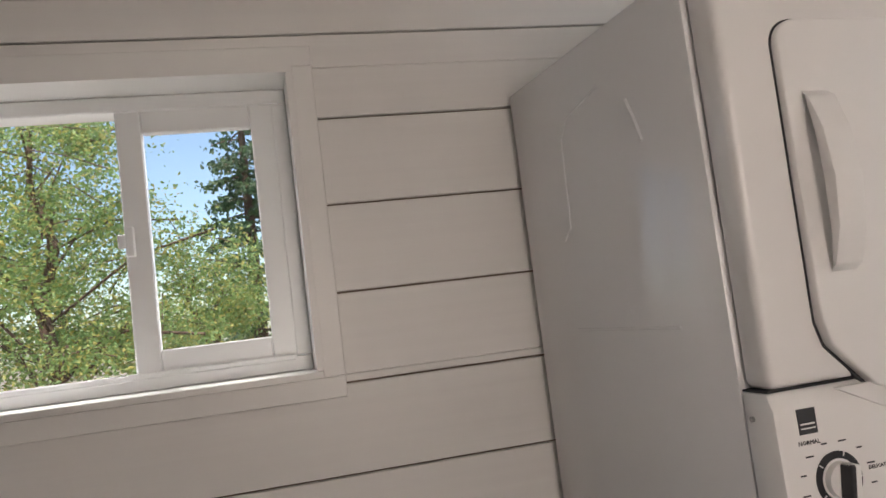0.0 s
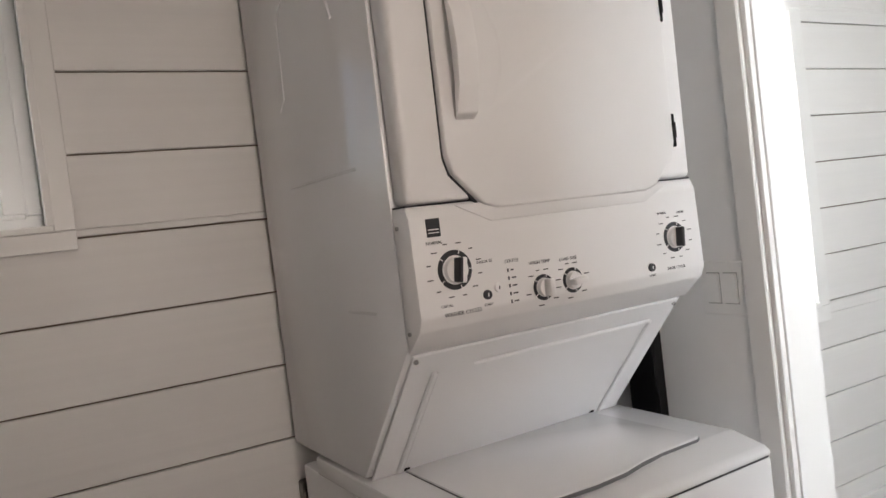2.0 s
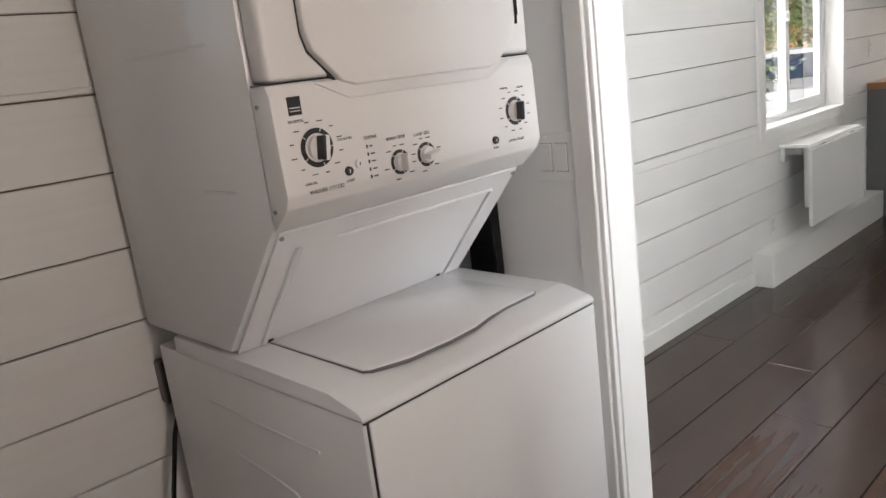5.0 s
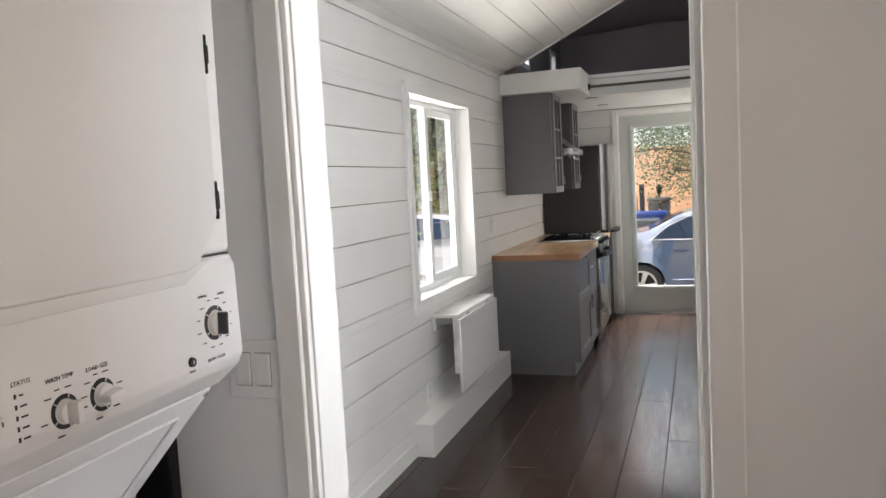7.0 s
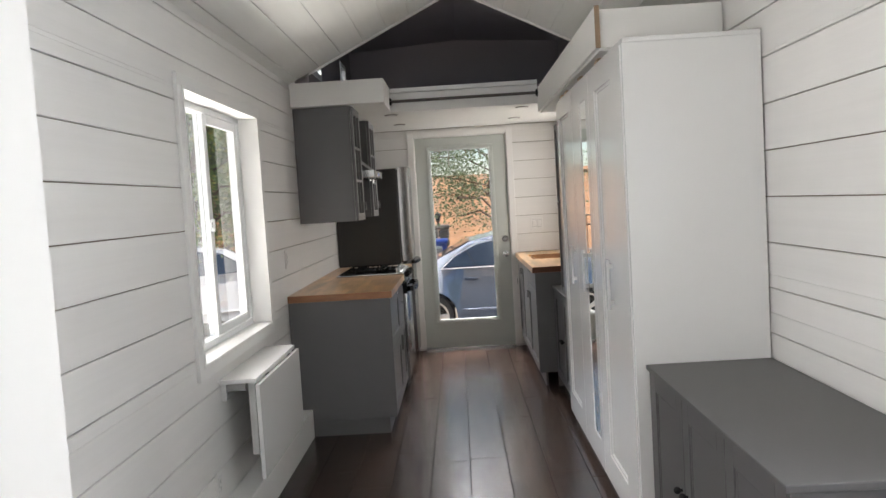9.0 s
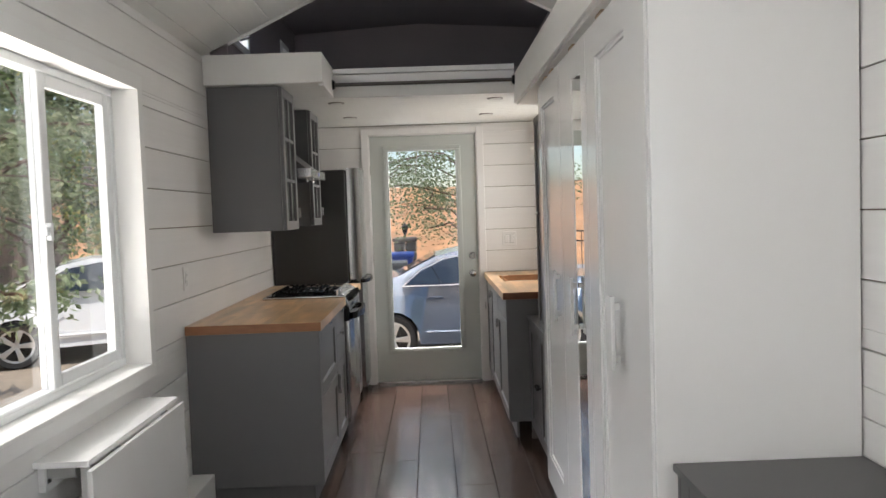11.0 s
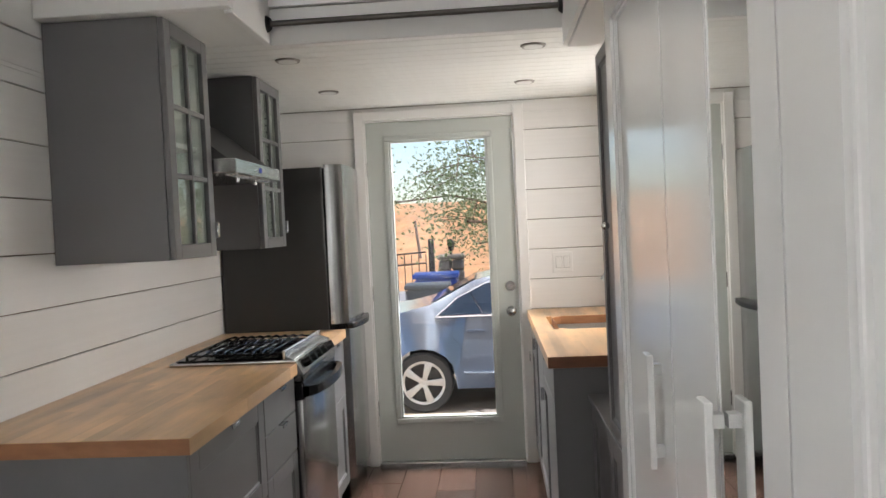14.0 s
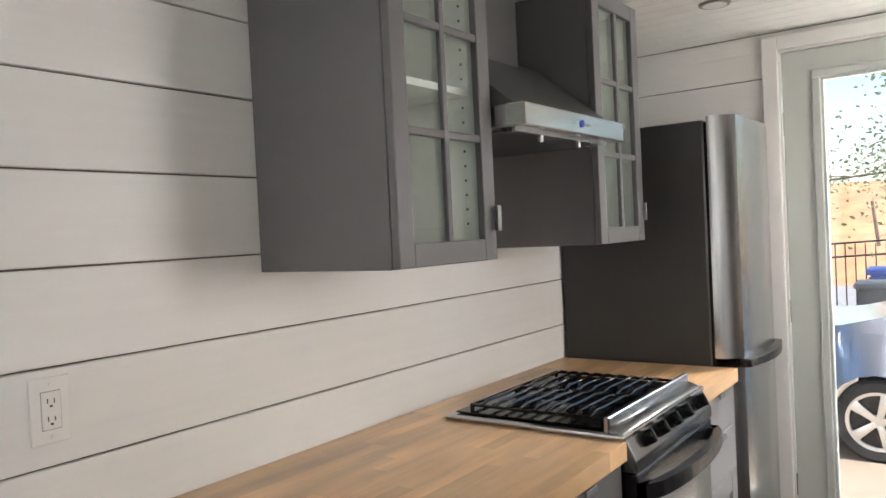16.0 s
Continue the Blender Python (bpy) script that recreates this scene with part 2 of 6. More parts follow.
def wall(name, axis, lo, hi, u0, u1, z0, z1, openings, mat, label):
    bm = bmesh.new()
    for p, q, a, b in wall_rows(u0, u1, z0, z1, openings):
        r = (p, q, lo, hi, a, b) if axis == "y" else (lo, hi, p, q, a, b)
        add(bm, box(bmesh.new(), *r))
    return structure(name, bm, mat, label, "wall")


floor = structure("floor", boxes((WW - 0.15, WE + 0.15, WS - 0.15, WN + 0.15, -0.12, -0.012)), M_DARK, "dark brown scraped wood plank floor", "floor")
wall_n = wall("wall_north", "y", WN + 0.012, WN + 0.15, WW - 0.15, WE + 0.15, -0.05, 2.36, [WIN1, WIN2, WIN4], M_GROOVE_SHADE, "white painted shiplap wall with sliding windows")
wall_s = wall("wall_south", "y", WS - 0.15, WS - 0.012, WW - 0.15, WE + 0.15, -0.05, 2.36, [WIN3, ADDED_WIN5, WIN6], M_GROOVE_SHADE, "white painted shiplap wall behind wardrobe and bench")
wall_e = wall("wall_east", "x", WE + 0.012, WE + 0.15, WS, WN, -0.05, LOFT_Z + 0.012, [EDOOR], M_GROOVE_SHADE, "white painted shiplap end wall with a glazed door")
wall_w = wall("wall_west", "x", WW - 0.15, WW, WS - 0.1, WN + 0.1, -0.05, 2.36, [], M_WALL, "plain white painted wall of the laundry room")
wall_p = wall("wall_partition", "x", PX0, PX1, WS - 0.012, WN + 0.012, -0.01, 2.98, [(DOOR_Y0, DOOR_Y1, -1, DOOR_Z)], M_WALL, "smooth white partition wall with a cased doorway")


def sloped_ceiling():
    """White boards along the room on both slopes, and their backing."""
    bm = bmesh.new()
    for side in (1, -1):
        reach = (WN - RIDGE_Y) if side > 0 else (RIDGE_Y - WS)
        run = math.hypot(reach, RIDGE - EAVE)
        d = Vector((0, side * reach, EAVE - RIDGE)) / run
        nrm = Vector((0, side * (RIDGE - EAVE), reach)) / run
        m = Matrix(((1, 0, 0, 0), (0, d.y, nrm.y, RIDGE_Y), (0, d.z, nrm.z, RIDGE), (0, 0, 0, 1)))
        s = 0.0
        while s < run:
            e = min(s + 0.178, run + 0.03)
            add(bm, box(bmesh.new(), PX1, LOFT_X, s + 0.0015, e - 0.0015, 0, 0.014, bevel=0.002), m)
            s += 0.178
        add(bm, box(bmesh.new(), PX1 - 0.1, LOFT_X - 0.001, -0.01, run + 0.3, 0.012, 0.12), m)
    bmesh.ops.recalc_face_normals(bm, faces=bm.faces)
    return bm


structure("ceiling", sloped_ceiling(), M_CEIL, "white painted sloped board ceiling meeting at a ridge", "ceiling")
structure("ceiling_laundry", boxes((WW - 0.15, PX0, WS - 0.15, WN + 0.15, 2.20, 2.36)), M_WALL, "smooth white flat ceiling of the laundry room", "ceiling")

# the sleeping loft
bm = boxes((6.70, WE + 0.15, WS - 0.15, WN + 0.15, LOFT_Z + 0.010, LOFT_Z + 0.10), (LOFT_X, 6.70, 0.98, WN + 0.15, LOFT_Z + 0.010, LOFT_Z + 0.10))
x = 6.70
while x < WE + 0.005:
    e = min(x + 0.089, WE + 0.012)
    add(bm, box(bmesh.new(), x + 0.001, e - 0.001, WS - 0.012, WN + 0.012, LOFT_Z, LOFT_Z + 0.012, bevel=0.0022))
    x += 0.089
add(bm, box(bmesh.new(), LOFT_X + 0.021, 6.699, 0.985, WN + 0.012, LOFT_Z, LOFT_Z + 0.011, bevel=0.001))
structure("ceiling_kitchen", bm, M_CEIL, "white tongue-and-groove ceiling under the sleeping loft", "ceiling")
LN, LS, LE, LZ, LR = 1.47, -0.57, 8.38, 2.945, 3.015
LW = [(6.34, 6.70, 2.42, 2.80), (7.72, 8.02, 2.42, 2.76)]
bm = bmesh.new()
for p, q, a, b in wall_rows(LOFT_X, LE, LOFT_Z + 0.1, LZ + 0.02, LW):
    add(bm, box(bmesh.new(), p, q, LN, LN + 0.10, a, b))
structure("wall_loft_north", bm, M_GREYWALL, "grey painted loft wall with small windows", "wall")
structure("wall_loft_south", boxes((LOFT_X, LE, LS - 0.10, LS, LOFT_Z + 0.1, LZ + 0.02)), M_GREYWALL, "grey painted loft side wall", "wall")
structure("wall_loft_east", boxes((LE, LE + 0.1, WS, WN, LOFT_Z + 0.1, 3.15)), M_GREYWALL, "grey painted loft end wall", "wall")
bm = prism([(LN + 0.1, LZ), (RIDGE_Y, LR), (LS - 0.1, LZ), (LS - 0.1, 3.2), (LN + 0.1, 3.2)], "x", LOFT_X + 0.002, LE)
structure("ceiling_loft", bm, M_GREYWALL, "grey painted shallow loft ceiling", "ceiling")
structure("wall_loft_front", boxes((LOFT_X - 0.12, LOFT_X - 0.004, WS - 0.1, WN + 0.1, RIDGE + 0.12, 3.2)), M_GREYWALL, "wall above the loft's opening", "wall")
structure("trim_ridge", boxes((PX1, LOFT_X, RIDGE_Y - 0.006, RIDGE_Y + 0.006, RIDGE - 0.006, RIDGE + 0.01)), M_TRIM, "white ridge trim of the ceiling", "trim")
run = math.hypot(WN - RIDGE_Y, RIDGE - EAVE)
for side, reach in ((1, WN - RIDGE_Y), (-1, RIDGE_Y - WS)):
    run = math.hypot(reach, RIDGE - EAVE)
    d = Vector((0, side * reach, EAVE - RIDGE)) / run
    nrm = Vector((0, side * (RIDGE - EAVE), reach)) / run
    one = box(bmesh.new(), LOFT_X, LOFT_X + 0.018, 0, run, -0.012, 0.03)
    one.transform(Matrix(((1, 0, 0, 0), (0, d.y, nrm.y, RIDGE_Y), (0, d.z, nrm.z, RIDGE), (0, 0, 0, 1))))
    structure("trim_gable", one, M_TRIM, "white edge trim at the end of the sloped ceiling", "trim")
structure("loft_beam", boxes((6.655, 6.70, -0.15, 0.955, 2.150, 2.29), (6.645, 6.70, -0.15, 0.955, 2.293, 2.325), bevel=0.003), M_TRIM, "white painted loft edge board", "beam")
structure("loft_corner_box", boxes((LOFT_X - 0.02, LOFT_X + 0.02, 0.955, WN, LOFT_Z, 2.335), (LOFT_X + 0.02, 6.70, 0.955, 0.985, LOFT_Z - 0.012, 2.335), bevel=0.003), M_TRIM, "white painted boxed loft corner", "beam")

# trim of the main room
structure("baseboard", boxes((PX1, 3.915, WN - 0.016, WN, 0, 0.085), bevel=0.002), M_TRIM, "low white baseboard", "baseboard")
structure("baseboard", boxes((-1.25, 0.60, WN - 0.016, WN, 0, 0.085), bevel=0.002), M_TRIM, "low white baseboard", "baseboard")
structure("wheel_well_cover", boxes((3.915, 5.695, 1.497, WN, 0, 0.183), bevel=0.003), M_TRIM, "white boxed wheel well cover along the wall", "trim")


def doorway_trim():
    y0, y1 = DOOR_Y0, DOOR_Y1
    for side, face, out in (("laundry", PX0, -1), ("room", PX1, 1)):
        a, b = sorted((face, face + out * 0.014))
        bm = boxes((a, b, y1, y1 + 0.055, 0, DOOR_Z + 0.055), (a, b, y0 - 0.055, y0, 0, DOOR_Z + 0.055), (a, b, y0, y1, DOOR_Z, DOOR_Z + 0.055), bevel=0.003)
        structure("door_casing", bm, M_TRIM, "white painted doorway casing", "trim")
    bm = boxes((PX0 - 0.003, PX1 + 0.003, y1 - 0.012, y1 + 0.001, 0, DOOR_Z - 0.0125), (PX0 - 0.003, PX1 + 0.003, y0 - 0.001, y0 + 0.012, 0, DOOR_Z - 0.0125),
               (PX0 - 0.003, PX1 + 0.003, y0, y1, DOOR_Z - 0.012, DOOR_Z + 0.001),
               (PX0 + 0.012, PX0 + 0.022, y1 - 0.017, y1 - 0.010, 0, DOOR_Z - 0.014), (PX0 + 0.012, PX0 + 0.022, y0 + 0.010, y0 + 0.017, 0, DOOR_Z - 0.014), bevel=0.0015)
    structure("door_jamb", bm, M_TRIM, "white painted door jamb with a stop", "trim")


doorway_trim()


def sliding_window(name, opening, face, out, label, case=0.05, frame_at=0.085):
    """A vinyl sliding window in a wall along x: casing, lined reveal, fixed pane and inner sash."""
    u0, u1, z0, z1 = opening
    Y = lambda d: face + out * d

    def B(a, b, c, d, e, f):
        lo, hi = sorted((Y(c), Y(d)))
        return (a, b, lo, hi, e, f)
    win = tagged(new(name), label, "window", kind="structure")
    w = case
    part("casing", boxes(B(u0 - w, u1 + w, -0.018, 0.0, z1, z1 + w), B(u0 - w, u1 + w, -0.018, 0.0, z0 - w, z0), B(u0 - w, u0, -0.018, 0.0, z0, z1), B(u1, u1 + w, -0.018, 0.0, z0, z1), bevel=0.002), M_TRIM, win)
    part("reveal", boxes(B(u0 - 0.001, u0 + 0.012, -0.022, 0.148, z0 + 0.0145, z1 - 0.0125), B(u1 - 0.012, u1 + 0.001, -0.022, 0.148, z0 + 0.0145, z1 - 0.0125), B(u0, u1, -0.022, 0.148, z1 - 0.012, z1 + 0.001)), M_TRIM, win)
    part("window_sill", boxes(B(u0, u1, -0.024, 0.148, z0 - 0.001, z0 + 0.014), bevel=0.002), M_TRIM, win)
    a, b, c, d = u0 + 0.012, u1 - 0.012, z0 + 0.014, z1 - 0.012
    f = frame_at
    part("window_frame", boxes(B(a, b, f, f + 0.065, c, c + 0.032), B(a, b, f, f + 0.065, d - 0.032, d), B(a, a + 0.032, f, f + 0.065, c + 0.0325, d - 0.0325), B(b - 0.032, b, f, f + 0.065, c + 0.0325, d - 0.0325),
                               B(a + 0.033, b - 0.033, f - 0.004, f + 0.004, c + 0.024, c + 0.037), bevel=0.003), M_VINYL, win)
    mid = (a + b) / 2
    s0, s1, t0, t1 = mid - 0.025, b - 0.028, c + 0.028, d - 0.028
    sash = part("sash", boxes(B(s0, s0 + 0.05, f + 0.006, f + 0.030, t0, t1), B(s1 - 0.05, s1, f + 0.006, f + 0.030, t0, t1), B(s0 + 0.05, s1 - 0.05, f + 0.006, f + 0.030, t0, t0 + 0.05), B(s0 + 0.05, s1 - 0.05, f + 0.006, f + 0.030, t1 - 0.05, t1), bevel=0.003), M_VINYL, win)
    part("fixed_stile", boxes(B(mid - 0.022, mid + 0.022, f + 0.034, f + 0.058, c + 0.03, d - 0.03), bevel=0.003), M_VINYL, win)
    p = part("pane", boxes(B(s0 + 0.045, s1 - 0.045, f + 0.016, f + 0.020, t0 + 0.045, t1 - 0.045)), M_GLASS, sash)
    p.visible_shadow = False
    p = part("pane", boxes(B(a + 0.03, mid - 0.02, f + 0.044, f + 0.048, c + 0.03, d - 0.03)), M_GLASS, win)
    p.visible_shadow = False
    zz = (t0 + t1) / 2
    part("latch", boxes(B(s0 + 0.004, s0 + 0.020, f - 0.012, f + 0.007, zz - 0.03, zz + 0.03), B(s0 - 0.012, s0 + 0.012, f - 0.006, f + 0.006, zz - 0.012, zz + 0.016), bevel=0.002), M_VINYL, sash)
    return win


sliding_window("window_1", WIN1, WN, 1, "white vinyl sliding window over the laundry", case=0.042)
sliding_window("window_2", WIN2, WN, 1, "white vinyl sliding window above the folding table")
sliding_window("window_4", WIN4, WN, 1, "white vinyl sliding window beside the doorway", case=0.062)
# never in view; added only as an opening for its fill lamp
sliding_window("window_5", ADDED_WIN5, WS, -1, "unseen white vinyl window added beside the bench to let light in", case=0.05)
sliding_window("window_6", WIN6, WS, -1, "white vinyl window above the kitchen sink", case=0.05)
sliding_window("window_3", WIN3, WS, -1, "white vinyl window facing the washer", case=0.05)


def loft_window(u0, u1, z0, z1):
    win = tagged(new("window_loft"), "small white vinyl loft window with a crank", "window", kind="structure")
    y = LN
    part("window_frame", boxes((u0, u1, y - 0.012, y + 0.09, z0, z0 + 0.04), (u0, u1, y - 0.012, y + 0.09, z1 - 0.04, z1), (u0, u0 + 0.04, y - 0.012, y + 0.09, z0 + 0.04, z1 - 0.04), (u1 - 0.04, u1, y - 0.012, y + 0.09, z0 + 0.04, z1 - 0.04), bevel=0.003), M_VINYL, win)
    p = part("pane", boxes((u0 + 0.035, u1 - 0.035, y + 0.05, y + 0.055, z0 + 0.035, z1 - 0.035)), M_GLASS, win)
    p.visible_shadow = False
    part("crank", tube([(u0 + 0.12, y - 0.01, z0 + 0.05), (u0 + 0.12, y - 0.05, z0 + 0.06), (u0 + 0.17, y - 0.06, z0 + 0.075)], 0.007), M_STEEL, win)


for w in LW:
    loft_window(*w)


def glazed_door():
    """The entry door in the end wall, its frame and casing."""
    y0, y1, zt = EDOOR[0], EDOOR[1], EDOOR[3]
    structure("door_frame", boxes((WE, WE + 0.12, y0 - 0.001, y0 + 0.012, 0, zt - 0.0125), (WE, WE + 0.12, y1 - 0.012, y1 + 0.001, 0, zt - 0.0125), (WE, WE + 0.12, y0, y1, zt - 0.012, zt + 0.001), bevel=0.002), M_TRIM, "white painted entry door frame", "trim")
    structure("entry_casing", boxes((WE - 0.018, WE, y1 - 0.004, y1 + 0.055, 0, zt + 0.052), (WE - 0.018, WE, y0 - 0.055, y0 + 0.004, 0, zt + 0.052), (WE - 0.018, WE, y0 + 0.004, y1 - 0.004, zt - 0.004, zt + 0.052), bevel=0.003), M_TRIM, "white painted entry door casing", "trim")
    structure("threshold", boxes((WE - 0.03, WE + 0.14, y0 + 0.012, y1 - 0.012, -0.01, 0.022), bevel=0.004), M_STEEL, "metal entry door threshold", "trim")
    a, b, z0, z1 = y0 + 0.014, y1 - 0.014, 0.024, zt - 0.014
    g0, g1, h0, h1 = 0.157, 0.742, 0.285, 1.965
    x0, x1 = WE + 0.012, WE + 0.056
    door = tagged(new("door_1"), "pale grey-green entry door with a full glass pane", "door", kind="structure")
    bm = bmesh.new()
    for p, q, c, d in wall_rows(a, b, z0, z1, [(g0, g1, h0, h1)]):
        add(bm, box(bmesh.new(), x0, x1, p, q, c, d))
    part("leaf", bm, M_DOOR, door)
    e = 0.032
    bm = bmesh.new()
    for (p, q, c, d) in ((g0 - e, g1 + e, h0 - e, h0), (g0 - e, g1 + e, h1, h1 + e), (g0 - e, g0, h0, h1), (g1, g1 + e, h0, h1)):
        add(bm, box(bmesh.new(), x0 - 0.012, x0 + 0.002, p, q, c, d, bevel=0.005, seg=2))
    for (p, q, c, d) in ((g0 - 0.001, g1 + 0.001, h0 - 0.001, h0 + 0.012), (g0 - 0.001, g1 + 0.001, h1 - 0.012, h1 + 0.001), (g0 - 0.001, g0 + 0.012, h0, h1), (g1 - 0.012, g1 + 0.001, h0, h1)):
        add(bm, box(bmesh.new(), x0 - 0.006, x0 + 0.02, p, q, c, d, bevel=0.003))
    part("glass_moulding", bm, M_DOOR, door)
    p = part("pane", boxes((x0 + 0.020, x0 + 0.026, g0, g1, h0, h1)), M_GLASS, door)
    p.visible_shadow = False
    for z, name in ((1.063, "deadbolt"), (0.913, "door_knob")):
        bm = rod((x0, 0.050, z), (x0 - 0.012, 0.050, z), 0.032, 0.030, 28)
        if name == "door_knob":
            add(bm, rod((x0 - 0.012, 0.050, z), (x0 - 0.035, 0.050, z), 0.012, None, 20))
            bm2 = bmesh.new()
            bmesh.ops.create_uvsphere(bm2, u_segments=24, v_segments=12, radius=0.027)
            add(bm, bm2, pose(x0 - 0.050, 0.050, z) @ Matrix.Diagonal((0.75, 1, 1, 1)))
        else:
            add(bm, rod((x0 - 0.012, 0.050, z), (x0 - 0.020, 0.050, z), 0.022, 0.020, 24))
            add(bm, box(bmesh.new(), x0 - 0.034, x0 - 0.018, 0.046, 0.054, z - 0.016, z + 0.016, bevel=0.002))
        part(name, bm, M_STEEL, door, "satin nickel", smooth=True)
    for z in (0.35, 1.05, 1.80):
        part("hinge", rod((x0 - 0.004, b + 0.004, z - 0.045), (x0 - 0.004, b + 0.004, z + 0.045), 0.006), M_STEEL, door, smooth=True)


glazed_door()

# ---------------------------------------------------------------- small builders for furniture
def shaker(name, parent, axis, face, out, u0, u1, z0, z1, mat, rail=0.06, depth=0.018, recess=0.008, inner=None, label=""):
    """A framed door or drawer front: a frame of rails and stiles, a recessed panel with a bead; face is its outer plane, out its outward sign."""
    def B(a, b, c, d, e, f):
        lo, hi = sorted((face - out * c, face - out * d))
        return (a, b, lo, hi, e, f) if axis == "y" else (lo, hi, a, b, e, f)
    r = rail
    if inner is False:
        ob = part(name, boxes(B(u0 + r, u1 - r, 0, depth, z0, z0 + r), bevel=0.0018), mat, parent, label)
    else:
        ob = part(name, boxes(B(u0 + r - 0.002, u1 - r + 0.002, recess, depth - 0.002, z0 + r - 0.002, z1 - r + 0.002)), mat, parent, label)
        part("rail", boxes(B(u0 + r, u1 - r, 0, depth, z0, z0 + r), bevel=0.0018), mat, ob)
        k = 0.010
        bm = bmesh.new()
        for s in (B(u0 + r, u0 + r + k, recess - 0.004, recess + 0.004, z0 + r, z1 - r), B(u1 - r - k, u1 - r, recess - 0.004, recess + 0.004, z0 + r, z1 - r), B(u0 + r, u1 - r, recess - 0.004, recess + 0.004, z0 + r, z0 + r + k), B(u0 + r, u1 - r, recess - 0.004, recess + 0.004, z1 - r - k, z1 - r)):
            add(bm, box(bmesh.new(), *s, bevel=0.0035))
        part("panel_bead", bm, mat, ob)
    part("rail", boxes(B(u0 + r, u1 - r, 0, depth, z1 - r, z1), bevel=0.0018), mat, ob)
    part("stile", boxes(B(u0, u0 + r, 0, depth, z0, z1), bevel=0.0018), mat, ob)
    part("stile", boxes(B(u1 - r, u1, 0, depth, z0, z1), bevel=0.0018), mat, ob)
    return ob


def edge_pull(parent, axis, face, out, u, z, vertical=False):
    """A small brushed tab pull folded over an edge."""
    L = 0.06
    if vertical:
        r = (u - 0.002, u + 0.004, face, face + out * 0.016, z - L / 2, z + L / 2)
    else:
        r = (u - L / 2, u + L / 2, face - out * 0.004, face + out * 0.016, z - 0.002, z + 0.002)
    a, b, c, d, e, f = r
    c, d = sorted((c, d))
    bm = boxes((a, b, c, d, e, f), bevel=0.0008)
    if not vertical:
        add(bm, boxes((a, b, *sorted((face + out * 0.013, face + out * 0.017)), e - 0.010, f), bevel=0.0008))
    else:
        add(bm, boxes((a - 0.010, b, *sorted((face + out * 0.013, face + out * 0.017)), e, f), bevel=0.0008))
    return part("handle", bm, M_STEEL, parent, "brushed steel tab handle")


def letters(text, size, loc, rot, mat, parent, name="lettering", align="CENTER"):
    """Raised print from the built-in font, turned into a mesh."""
    cu = bpy.data.curves.new("text", "FONT")
    cu.body, cu.size, cu.align_x, cu.align_y, cu.extrude, cu.resolution_u = text, size, align, "CENTER", 0.0003, 1
    tmp = bpy.data.objects.new("text", cu)
    scene.collection.objects.link(tmp)
    me = bpy.data.meshes.new_from_object(tmp.evaluated_get(bpy.context.evaluated_depsgraph_get()))
    bpy.data.objects.remove(tmp)
    bpy.data.curves.remove(cu)
    me.materials.clear()
    me.materials.append(mat)
    me.transform(pose(*loc, *rot))
    ob = new(name, me)
    ob.parent = parent
    return ob
# ---------------------------------------------------------------- laundry
def carve(ob, cutter):
    """Cuts the shape cutter out of ob's mesh."""
    tool = part("cutter", cutter, M_APPL_WARM)
    mod = ob.modifiers.new("cut", "BOOLEAN")
    mod.operation, mod.object = "DIFFERENCE", tool
    me = bpy.data.meshes.new_from_object(ob.evaluated_get(bpy.context.evaluated_depsgraph_get()))
    ob.modifiers.clear()
    bpy.data.objects.remove(tool)
    ob.data = me
    me.shade_smooth()
    me.set_sharp_from_angle(angle=radians(35))


M_SEAM = material("shadowed_grey_seam", (0.16, 0.16, 0.17), 0.6)


